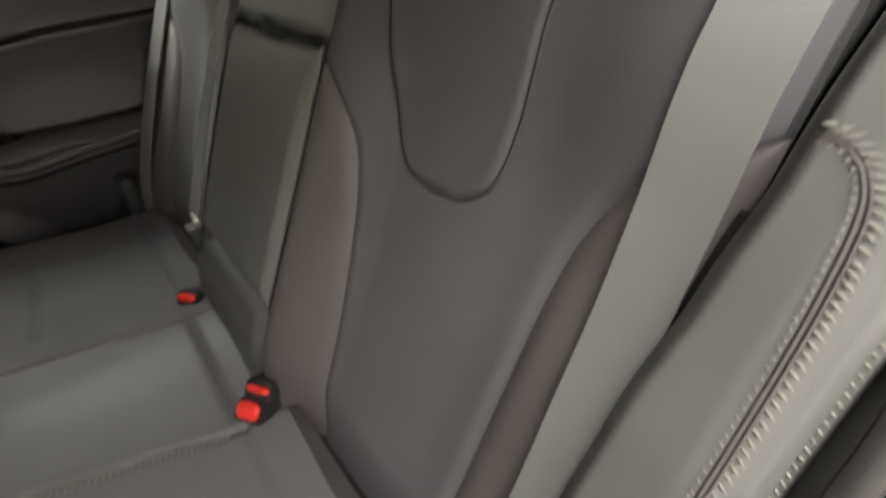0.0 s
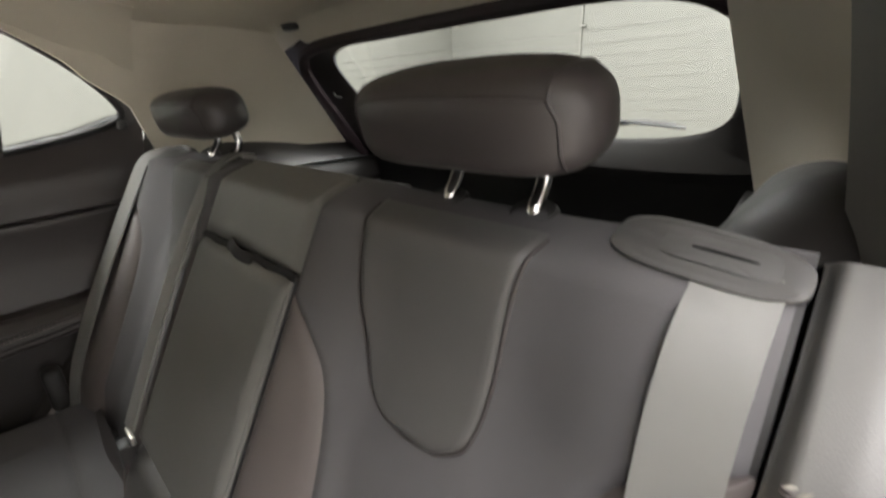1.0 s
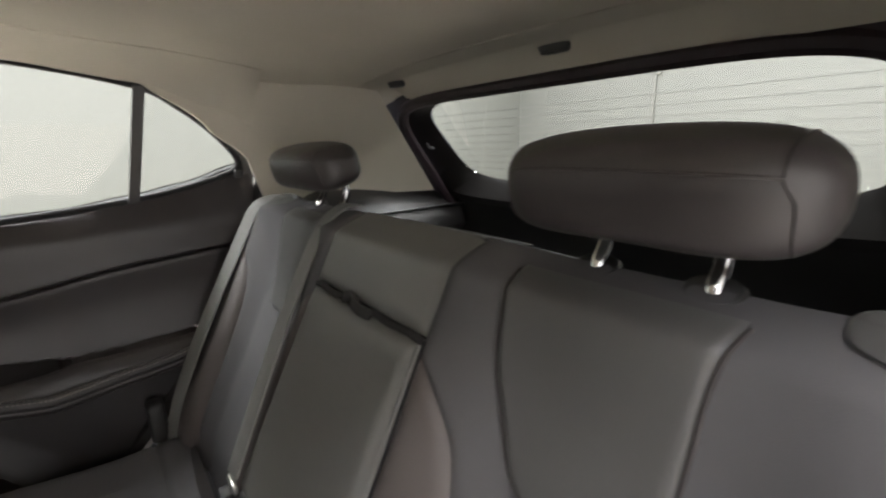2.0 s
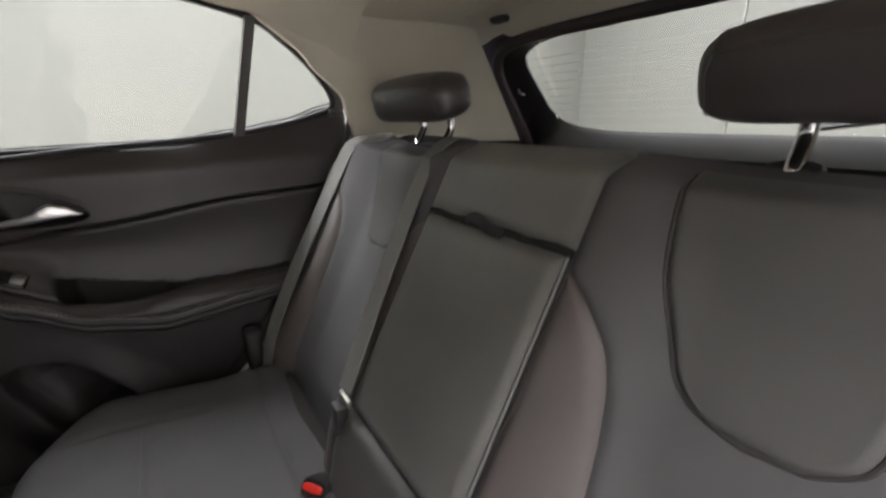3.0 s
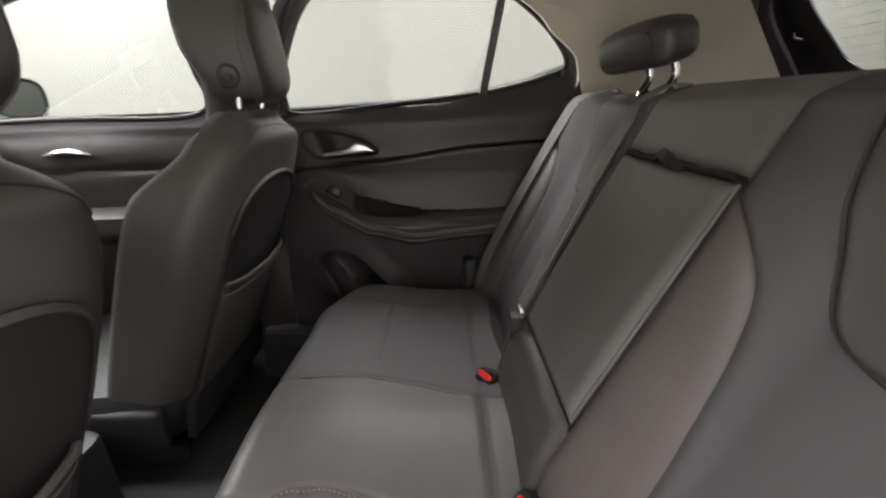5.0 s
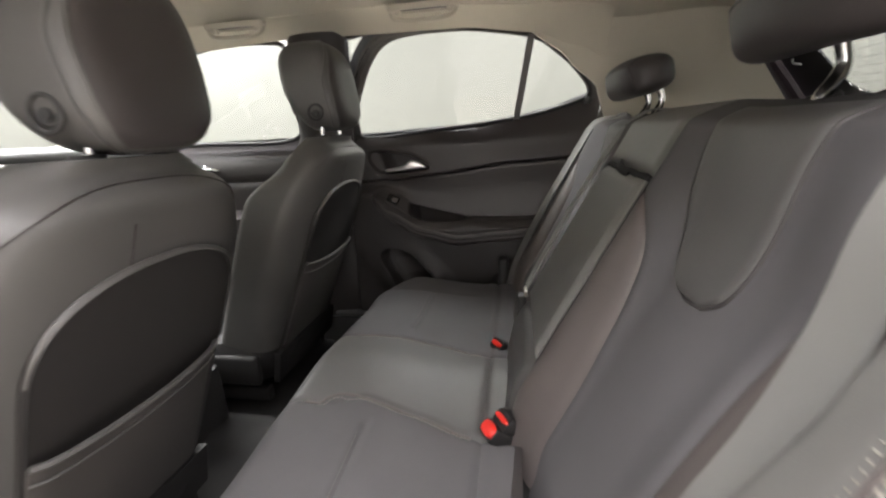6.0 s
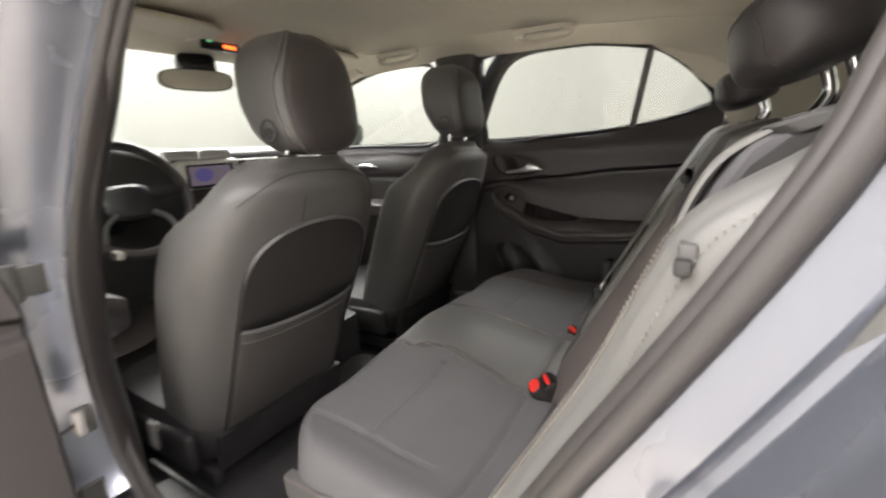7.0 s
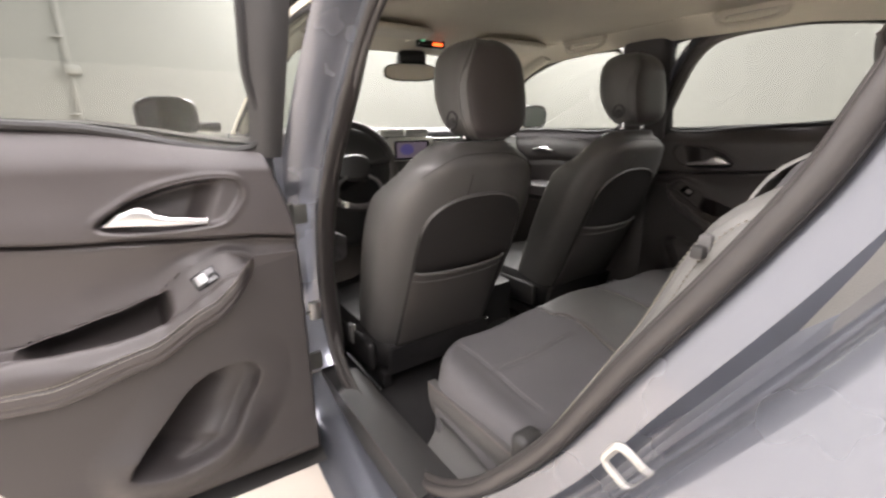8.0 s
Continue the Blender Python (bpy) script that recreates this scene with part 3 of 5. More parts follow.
def arm_ring(s):
    """The arm rest's section at one place along the door: sloped top with a grip pocket, rolled edge."""
    e = arm_end(s)
    zt, zp, zl = ARM_TOP(s), ARM_LIP(s), ARM_LOW(s)
    m = 0.5 * (zt + zl)
    g = smooth(s, 0.250, 0.282) * (1 - smooth(s, 0.45, 0.485))
    q = lambda k: lerp(zt - 0.003, zp + 0.003, k)
    pts = [(lerp(0.120, 0.060, g), zt - 0.004), (0.140, zt + 0.001), (0.150, zt - 0.001), (lerp(0.154, 0.149, g), lerp(q(0.10), zt - 0.005, g)), (lerp(0.160, 0.095, g), lerp(q(0.28), zt - 0.012, g)), (lerp(0.166, 0.085, g), lerp(q(0.48), zp - 0.040, g)),
           (lerp(0.172, 0.125, g), lerp(q(0.70), zp - 0.080, g)), (lerp(0.178, 0.172, g), lerp(q(0.86), zp - 0.070, g)), (0.181, lerp(q(0.95), zp - 0.012, g)),
           (0.183, zp + 0.001), (0.192, zp - 0.004), (0.202, zp - 0.018), (0.2075, lerp(zp - 0.018, zl + 0.042, 0.6)), (0.206, zl + 0.043), (0.2035, zl + 0.0385), (0.206, zl + 0.034),
           (0.207, zl + 0.022), (0.2035, zl + 0.015), (0.204, zl + 0.009), (0.196, zl - 0.002), (0.17, zl - 0.008), (lerp(0.120, 0.060, g), zl - 0.006)]
    return [(0.12 + (w - 0.12) * (0.05 + 0.95 * e), lerp(m, z, 0.3 + 0.7 * e)) for w, z in pts]


def window_line(n=90):
    return curve([(s, z, 0) for s, z in ((0.075, 1.150), (0.37, 1.163), (0.66, 1.188), (0.84, 1.225), (0.905, 1.262), (0.86, 1.335), (0.78, 1.405), (0.70, 1.447), (0.50, 1.482), (0.28, 1.497), (0.10, 1.49), (0.072, 1.46), (0.072, 1.30))], n, True)


def glass_depth(z):
    return 0.86 - side_x(z) - 0.02


def rear_door(to, label):
    """to: turns (along the door from its hinge, inward depth, height) into a place."""
    th = thing("door", label, "car door", to(0, 0, 0.4))
    base = Vector(to(0, 0, 0.4))

    def P(s, w, z):
        return Vector(to(s, w, z)) - base

    def lining(u, v, lo, hi, lift=0.0):
        s, z = 0.4 * u, 0.8
        for _ in range(7):
            z = lerp(lo(s), hi(s), v)
            s = lerp(0.015 + 0.05 * smooth(z, 0.95, 1.2), REAR_EDGE(z), u)
        return P(s, panel_depth(s, z) + lift, z)
    part("lower_lining", sheet(lambda u, v: lining(u, v, lambda s: 0.40, lambda s: ARM_LOW(s) + 0.01), 170, 130, None), PLASTIC_DOOR, th, "hard dark lower lining with bottle holder")
    rings = []
    for k in range(110):
        s0 = lerp(0.100, 0.74, (k / 109) ** 1.25)
        rings.append([P(s0, p.x, p.y) for p in curve([(w, z, 0) for w, z in arm_ring(s0)], 105, True)])
    arm = part("arm_rest", loft(rings), TRIM, th, "padded arm rest with pale stitching")
    part("insert", sheet(lambda u, v: lining(u, v, lambda s: ARM_LOW(s) + 0.01, CREASE), 130, 40, None), TRIM, th)
    part("shoulder", sheet(lambda u, v: lining(u, v, CREASE, lambda s: BELT(s) + 0.010), 170, 70, None), TRIM, th)
    part("belt_strip", sheet(lambda u, v: P(lerp(0.03, 0.92, u), lerp(panel_depth(lerp(0.03, 0.92, u), BELT(lerp(0.03, 0.92, u))) - 0.006, glass_depth(BELT(lerp(0.03, 0.92, u))) - 0.012, v), BELT(lerp(0.03, 0.92, u)) + 0.004 + 0.004 * math.sin(math.pi * v)), 60, 6, 0.006), BLACK_SOFT, th, "black weather strip along the glass")
    # edge and outer skin
    part("skin", sheet(lambda u, v: P(lerp(0.0, REAR_EDGE(lerp(0.34, 1.2, v)) + 0.03, u), 0.0 - 0.03 * math.sin(math.pi * v) + 0.03 * v, lerp(0.34, 1.165, v)), 24, 18, None), PAINT, th, "blue-grey painted outer skin")
    part("front_edge", sheet(lambda u, v: P(0.012 + 0.05 * smooth(lerp(0.36, 1.16, v), 0.95, 1.2) * u, lerp(0.0, panel_depth(0.03, lerp(0.36, 1.16, v)), u), lerp(0.36, 1.16, v)), 6, 30, None), PLASTIC, th)
    part("rear_edge", sheet(lambda u, v: P(REAR_EDGE(lerp(0.36, 1.2, v)) + 0.02 * (1 - u), lerp(0.0, panel_depth(REAR_EDGE(lerp(0.36, 1.2, v)), lerp(0.36, 1.2, v)), u), lerp(0.36, 1.2, v)), 6, 30, None), PAINT, th)
    part("lower_edge", sheet(lambda u, v: P(lerp(0.0, 0.40, v), lerp(-0.02, 0.17, u), 0.385 + 0.01 * u), 6, 12, None), PLASTIC, th)
    # window
    line = window_line()
    frame_bm = tube([P(p.x, glass_depth(p.y), p.y) for p in line] + [P(line[0].x, glass_depth(line[0].y), line[0].y)], 0.008, 8, False)
    frm = part("window_frame", frame_bm, BLACK_SOFT, th)
    part("front_post", sheet(lambda u, v: P(lerp(lerp(0.018, -0.028, v), lerp(0.078, 0.060, v), u), glass_depth(lerp(1.13, 1.49, v)) + 0.012 * math.sin(math.pi * u), lerp(1.13, 1.49, v)), 8, 20, 0.02), PLASTIC, frm)
    part("divider", sheet(lambda u, v: P(lerp(0.66, 0.71, v) + lerp(-0.011, 0.011, u), glass_depth(lerp(1.185, 1.447, v)) + 0.01, lerp(1.185, 1.447, v)), 3, 12, 0.016), RUBBER, frm)
    def rail(u, v):
        p = line[round(lerp(22, 74, u))]
        out = Vector((p.x - 0.45, p.y - 1.30, 0)).normalized() * (0.036 * v)
        return P(p.x + out.x, glass_depth(p.y) - 0.004, p.y + out.y)
    part("upper_rail", sheet(rail, 52, 3, 0.012), PLASTIC, frm)
    part("pane", loft([[P(p.x, glass_depth(p.y) - 0.004, p.y) for p in line], [P(p.x, glass_depth(p.y) - 0.008, p.y) for p in line]]), GLASS, th, "clear side glass")
    # chrome pull, bowl lip, switch
    pull_top = table([(0.176, 1.028), (0.228, 1.036), (0.250, 1.043), (0.262, 1.054), (0.275, 1.059), (0.302, 1.051), (0.327, 1.033)])
    rings = []
    for k in range(41):
        sp = lerp(0.172, 0.328, k / 40)
        hi, lo = pull_top(sp), lerp(1.015, 1.029, k / 40)
        rings.append([P(sp, 0.158 + 0.008 * math.sin(math.pi * k / 40) + wq, 0.5 * (hi + lo) + zq) for wq, zq in oval(0, 0.0, 0.006, max(0.002, 0.5 * (hi - lo)), 16, 2.4)])
    part("door_handle", loft(rings), SATIN, th, "bright silver inner door pull")
    part("bowl_rim", tube([P(sz[0], panel_depth(0.22, 1.11) + 0.0005, sz[1]) for sz in BOWL + BOWL[:1]], 0.0032, 6, False), TRIM, th)
    sw = part("switch_plate", box(0, 0, 0, 0.046, 0.032, 0.008, 0.003), BLACK, th)
    ex, ew = P(1, 0, 0) - P(0, 0, 0), P(0, 1, 0) - P(0, 0, 0)
    tilt = Matrix((ex, ew, Vector((0, 0, 1)))).transposed().to_4x4()
    sw.matrix_local = Matrix.Translation(P(0.193, 0.1695, 0.913)) @ tilt @ pose(0, 0, 0, -52, 27, 0)
    part("window_switch", box(0.007, -0.001, 0.0028, 0.022, 0.020, 0.005, 0.002), SATIN_DARK, sw, "silver window switch")
    # stitching along the arm rest
    for dz in (0.0345, 0.0425):
        part("stitching", stitches([P(s0, 0.12 + 0.087 * (0.05 + 0.95 * arm_end(s0)), lerp(0.5 * (ARM_TOP(s0) + ARM_LOW(s0)), ARM_LOW(s0) + dz, 0.3 + 0.7 * arm_end(s0))) for s0 in (lerp(0.108, 0.72, (k / 110) ** 1.2) for k in range(111))], 0.007, 0.0015, 0.0010), THREAD, arm)
    part("corner_cover", box(0, 0, 0, 0.03, 0.02, 0.02, 0.004), PLASTIC, th).location = P(0.90, glass_depth(1.24) + 0.004, 1.235)
    return th


rear_door(lambda s, w, z: (-(0.86 - w), -0.77 + s, z), "closed dark rear car door with chrome pull and quarter glass")
swing = radians(93)
rear_door(lambda s, w, z: (0.856 + s * math.sin(swing) - w * math.cos(swing), -0.766 + s * math.cos(swing) + w * math.sin(swing), z - 0.006 + 0.032 * smooth(s, 0.03, 0.35) * smooth(z, 1.06, 1.16)), "wide open dark rear car door with chrome pull and padded arm rest")

# door check strap between pillar and open door
check = thing("door_check", "black steel door check strap at the pillar", "door check", (0.80, -0.80, 0.70))
part("strap", tube([(0.0, 0.0, 0.0), (0.05, 0.01, -0.004), (0.12, 0.03, -0.01)], 0.008, 8, True, 0.4), STEEL, check)
part("bracket", box(0.0, 0.0, 0.0, 0.03, 0.02, 0.05, 0.004), STEEL, check)
# added black bar, blocks the bright view through the hinge gap
part("hinge_gap_blocker", box(0.868, -0.806, 0.78, 0.024, 0.012, 0.78, 0.004), BLACK_SOFT, body, "black strip added to darken the gap behind the door hinges")
for hz in (0.55, 0.97):
    part("hinge", join(tube([(0.84, -0.80, hz - 0.03), (0.84, -0.80, hz + 0.03)], 0.012, 12), box(0.82, -0.80, hz, 0.05, 0.012, 0.05, 0.003)), RAIL, body, "dull grey steel door hinge")

# ---- centre pillars, inside
for sd in (-1, 1):
    def pillar(u, v):
        z = lerp(0.44, 1.50, v)
        y = table([(0.44, -0.84), (0.53, -0.83), (0.75, -0.86), (1.04, -0.79), (1.30, -0.69), (1.50, -0.62)])(z)
        k = u * math.pi
        return (sd * (side_x(z) - 0.005 - 0.045 * math.sin(k) ** 0.6), (y if sd > 0 else lerp(y + 0.11, lerp(-0.725, -0.690, (z - 1.1) / 0.4), smooth(z, 0.90, 1.12))) - lerp(0.0, 0.18 if sd > 0 else lerp(0.36, 0.215, smooth(z, 0.98, 1.16)), u), z)
    pt = thing("pillar_trim", "dark plum-brown centre pillar lining", "pillar trim", kind="structure")
    part("cover", sheet(pillar, 14, 40, (sd * 0.012, 0, 0)), TRIM, pt)
    if sd < 0:
        part("belt_slot", box(sd * (side_x(1.3) - 0.05), -0.76, 1.28, 0.012, 0.05, 0.14, 0.005), PLASTIC, pt)
bolts = thing("belt_anchor", "steel belt anchor with bolt on the pillar foot", "belt anchor", (0.70, -0.80, 0.60))
part("anchor_plate", box(0, 0, 0.0, 0.010, 0.030, 0.06, 0.004), PLASTIC, bolts)
part("bolt", tube([(-0.010, 0, 0.015), (0.004, 0, 0.015)], 0.010, 6), STEEL, bolts)
latch = thing("belt_latch", "small steel latch plate on the pillar lining", "belt latch", (0.690, -0.800, 0.98))
part("tongue", box(0, 0, 0, 0.014, 0.032, 0.016, 0.004), STEEL, latch)

# ---- front doors
def front_door(sd):
    th = thing("door", "closed dark front car door beyond the seats", "car door", (sd * 0.86, -1.5, 0.4), "front doors")
    b = Vector((sd * 0.86, -1.5, 0.4))

    def fn(u, v):
        y = lerp(-2.05, -0.93, u)
        z = lerp(0.40, 1.152 + 0.01 * u, v)
        c = 0.985 + 0.03 * (y + 1.5)
        w = 0.155 - 0.05 * smooth(z, 1.0, 1.15) ** 2 - 0.012 * math.exp(-((z - c) / 0.008) ** 2)
        w += 0.06 * smooth(z, 0.77, 0.80) * (1 - smooth(z, 0.86, 0.88))
        return Vector((sd * (0.86 - w), y, z)) - b
    part("lining", sheet(fn, 60, 60, None), TRIM, th)
    part("skin", sheet(lambda u, v: Vector((sd * (0.86 + 0.03 * math.sin(math.pi * v) - 0.03 * v), lerp(-2.05, -0.865 if sd > 0 else -0.80, u), lerp(0.36, 1.16, v))) - b, 20, 20, None), PAINT, th, "blue-grey painted outer skin")
    line = curve([(y, z, 0) for y, z in ((-1.98, 1.15), (-1.4, 1.15), (-0.97, 1.155), (-0.95, 1.30), (-0.93, 1.46), (-1.0, 1.495), (-1.25, 1.49), (-1.50, 1.42), (-1.80, 1.27))], 80, True)
    part("window_frame", tube([Vector((sd * (side_x(p.y) + 0.02), p.x, p.y)) - b for p in line + line[:1]], 0.008, 8, False), BLACK_SOFT, th)
    part("pane", loft([[Vector((sd * (side_x(p.y) + 0.02 + o), p.x, p.y)) - b for p in line] for o in (0.0, 0.004)]), GLASS, th, "clear side glass")
    part("door_handle", tube([Vector((sd * 0.695, lerp(-1.45, -1.30, k / 8), 1.045 + 0.008 * math.sin(k / 8 * math.pi))) - b for k in range(9)], lambda k: 0.004 + 0.009 * math.sin(math.pi * clamp(k * 0.9 + 0.05)), 10), CHROME, th)


for sd in (-1, 1):
    front_door(sd)


def wing_mirror(sd):
    th = thing("wing_mirror", "dark wing mirror with rounded housing outside the front window", "wing mirror", (sd * 0.93, -1.75, 1.185), "wing mirrors")
    rings = []
    for d, s in ((-0.030, 0.84), (-0.002, 0.90), (0.002, 0.95), (-0.004, 1.0), (-0.03, 1.0), (-0.07, 0.9), (-0.10, 0.6), (-0.11, 0.2)):
        rings.append([(sd * x, d, z) for x, z in oval(0.085, 0.04, 0.108 * s, 0.076 * s, 32, 3.2)])
    part("housing", loft(rings), BLACK, th)
    part("mirror_glass", loft([[(sd * x, o + (x - 0.085) * 0.15, z) for x, z in oval(0.085, 0.04, 0.088, 0.060, 32, 3.2)] for o in (-0.013, -0.016)]), MIRROR_DARKENED, th, "mirror glass darkened in place of a dark reflection")
    part("foot", tube([(sd * -0.10, -0.03, -0.0), (sd * -0.02, -0.03, 0.0), (sd * 0.02, -0.03, 0.02)], 0.025, 10, True, 0.6), BLACK, th)


for sd in (-1, 1):
    wing_mirror(sd)

# ---- windscreen and its pillars
screen = thing("windscreen", "clear raked windscreen between slim pillars", "windscreen", kind="structure")
part("pane", sheet(lambda u, v: (lerp(-0.62, 0.62, u) * (1 + 0.1 * v), lerp(-1.50, -2.15, v) - 0.05 * math.sin(math.pi * u), lerp(1.50, 1.12, v)), 12, 12, (0, 0, -0.005)), GLASS, screen)
for sd in (-1, 1):
    part("front_pillar", tube(curve([(sd * 0.60, -1.30, 1.51), (sd * 0.64, -1.55, 1.42), (sd * 0.69, -1.85, 1.26), (sd * 0.72, -2.08, 1.13)], 20), 0.035, 12, True, 0.6), BEIGE_P, screen, "beige front pillar lining")
part("header", tube([(-0.6, -1.5, 1.515), (0, -1.53, 1.545), (0.6, -1.5, 1.515)], 0.03, 10), BEIGE_P, screen)
for sd in (-1, 1):
    vz = thing("sun_visor", "folded beige sun visor under the headliner", "sun visor", (sd * 0.31, -1.25, roof_z(0.31, -1.25) - 0.024), "sun visors")
    part("flap", loft([[(x, y, -0.010 * a) for x, y in oval(0, 0, 0.19 - 0.01 * abs(a), 0.085 - 0.01 * abs(a), 36, 4)] for a in (1, 0.4, -0.4, -1)]), BEIGE_P, vz)
over = thing("overhead_console", "dark overhead console with red airbag lamp", "console", (0.05, -1.41, 1.515))
part("shell", loft([[(x, y, 0.035 - 0.03 * k) for x, y in oval(0, 0, 0.10 - 0.02 * k, 0.10 - 0.02 * k, 28, 3)] for k in (0, 0.6, 1.0)]), BEIGE_P, over)
part("lens", box(0.0, 0.064, -0.006, 0.135, 0.022, 0.032, 0.006), BLACK, over)
part("red_lamp", box(-0.028, 0.077, -0.008, 0.046, 0.004, 0.011, 0.001), RED_GLOW, over, "lit red warning lamp")
part("green_lamp", box(0.045, 0.077, 0.002, 0.018, 0.004, 0.004, 0.001), GREEN_GLOW, over)
rvm = thing("rear_view_mirror", "wide rear view mirror with dark mount on the windscreen", "mirror", (0.075, -1.47, 1.41))
rvm.rotation_euler = (radians(2), 0, radians(-20))
part("housing", loft([[(x, y0, z) for x, z in oval(0, 0, 0.120 * s, 0.037 * s, 36, 3)] for y0, s in ((0.0, 1.0), (-0.012, 1.02), (-0.03, 0.85), (-0.036, 0.4))]), BLACK, rvm)
part("mirror_glass", loft([[(x, y0, z) for x, z in oval(0, 0, 0.114, 0.033, 36, 3)] for y0 in (0.002, 0.004)]), MIRROR, rvm)
part("mount", box(-0.015, -0.065, 0.062, 0.13, 0.09, 0.075, 0.025, 4), BLACK, rvm)
part("pivot", tube([(0, -0.03, 0.0), (0, -0.05, 0.04)], 0.014, 10), BLACK, rvm)

# ---- grab handles
def grab(x, y, length):
    th = thing("grab_handle", "beige folding grab handle on the roof rail", "grab handle", (x, y, roof_z(x, y) - 0.012), "grab handles")
    sx = math.copysign(1, -x)
    part("grip", tube(curve([(0, -length / 2, 0.004), (sx * 0.008, -length * 0.42, -0.026), (sx * 0.010, 0, -0.034), (sx * 0.008, length * 0.42, -0.026), (0, length / 2, 0.004)], 24), lambda k: 0.008 + 0.003 * abs(2 * k - 1) ** 3, 10), BEIGE_P, th)
    part("plate", loft([[(x + sx * 0.004, y, z) for x, y in oval(0, 0, 0.030 * k, length * 0.56 * k, 40, 3.2)] for z, k in ((0.010, 1.0), (0.0, 1.0), (-0.006, 0.94), (-0.006, 0.80), (0.0, 0.76))], False), BEIGE_P, th)
    # grey slab set in the beige plate for the shade inside its opening
    part("recess_shade", box(sx * 0.004, 0, 0.004, 0.040, length * 0.84, 0.006, 0.002), PLASTIC_GREY, th)
    for e in (-1, 1):
        part("foot", box(0, e * length * 0.44, -0.006, 0.024, 0.032, 0.022, 0.006), BEIGE_P, th)


grab(-0.525, -0.385, 0.20)
grab(-0.535, -1.02, 0.19)
grab(0.535, -1.02, 0.19)


# ---- front seats
def front_seat(cx, dy, dz, hx=0.0):
    th = thing("front_seat", "dark grey leather front seat with map pocket and head restraint", "car seat", (cx, -0.72 + dy, 0.34), "front seats")
    half = spline([(0.46, 0.205), (0.55, 0.235), (0.70, 0.252), (0.90, 0.262), (1.0, 0.248), (1.06, 0.216), (1.11, 0.168), (1.142, 0.11)])
    b = Vector((0, -0.72, 0.34))

    def rear_y(z):
        return -0.70 + (z - 0.77) * 0.40 - 0.05 * smooth(z, 1.06, 1.13) ** 2

    rings = []
    for k in range(56):
        z = lerp(0.46, 1.142, 1 - (1 - k / 55) ** 1.3)
        h = half(z)
        ring = []
        for p, q in oval(0, 0, 1, 1, 64, 3.5):
            # q = +1: rear face; the flanks run forward in wings
            depth = 0.075 * (1 - 0.5 * smooth(z, 1.08, 1.13))
            y = rear_y(z) - depth + q * depth
            if q < 0:
                y += -0.07 * smooth(abs(p), 0.6, 1.0) * (1 - smooth(z, 0.98, 1.08))
            else:
                y -= 0.03 * abs(p) ** 6
            ring.append(Vector((p * h, y, z)) - b)
        rings.append(ring)
    part("backrest", loft(rings), LEATHER_FRONT, th)

    # recessed rear shell with an arched top
    def shell_w(z):
        return 0.178 * (1 - clamp((z - 0.86) / 0.1425) ** 3.2) ** 0.45 if z > 0.86 else 0.178

    def shell(u, v):
        z = lerp(0.50, 1.002, v)
        x = lerp(-1, 1, u) * shell_w(z)
        return Vector((x, rear_y(z) + 0.003 - 0.03 * abs(x / half(z)) ** 6, z)) - b
    part("rear_panel", sheet(shell, 36, 44, (0, -0.01, 0)), SHELL, th, "dark rear panel with arched piping")
    arch = [Vector((sg * shell_w(z), rear_y(z) + 0.004 - 0.03 * (shell_w(z) / half(z)) ** 6, z)) - b for sg, z in
            [(-1, lerp(0.50, 1.002, 1 - (1 - k / 40) ** 2)) for k in range(41)] + [(1, lerp(1.002, 0.50, (k / 40) ** 2)) for k in range(41)]]
    part("piping", tube(arch[22:60], lambda k: 0.0014 + 0.0044 * smooth(math.sin(math.pi * k), 0.05, 0.6), 8, True, 0.8), LEATHER_FRONT, th, "rolled upholstery lip round the rear panel")
    # the lip's shadow, drawn as a thin black tube
    part("lip_shadow_gap", tube([p * 0.985 + Vector((0, 0.003, 0.006)) for p in arch[14:68]], 0.0022, 6), BLACK_SOFT, th, "dark strip drawn for the shadow under the upholstery lip")
    # seam across the upper back, and a short one down its middle
    def upper_seam(k):
        x = lerp(-0.19, 0.19, k)
        z = 1.112 - 0.055 * (abs(x) / 0.19) ** 3
        p = abs(x) / half(z)
        depth = 0.075 * (1 - 0.5 * smooth(z, 1.08, 1.13))
        return Vector((x, rear_y(z) - depth + max(0.0, 1 - p ** 3.5) ** (1 / 3.5) * depth - 0.03 * p ** 6 + 0.0006, z)) - b
    part("shoulder_seam", tube([upper_seam(k / 40) for k in range(41)], 0.0014, 6), LEATHER_DARK, th)
    part("middle_seam", tube([Vector((0.05, rear_y(z) + 0.0006, z)) - b for z in (lerp(1.06, 1.006, k / 10) for k in range(11))], 0.0013, 6), LEATHER_DARK, th)

    def pocket(u, v):
        z = lerp(0.515, 0.786, v)
        x = lerp(-0.155, 0.174, u)
        bow = math.sin(math.pi * u) ** 0.5
        return Vector((x, rear_y(z) + 0.008 + 0.014 * bow * v - 0.03 * abs(x / half(z)) ** 6, z - 0.012 * bow * v)) - b
    part("map_pocket", sheet(pocket, 30, 20, (0, -0.006, 0)), POCKET, th, "map pocket with gathered hem")
    for off in (0.0, -0.028):
        part("hem", tube([pocket(k / 24, 1 + off * 3.6) + Vector((0, 0.003, 0)) for k in range(25)], 0.005 if off == 0 else 0.002, 6), LEATHER_FRONT, th)
    # lower skirt, cushion and rail, blackened to carry the shade down there
    part("skirt", sheet(lambda u, v: Vector((lerp(-0.20, 0.20, u), -0.80 - 0.02 * v, lerp(0.50, 0.40, v))) - b, 12, 6, (0, -0.02, 0)), BLACK_SOFT, th)
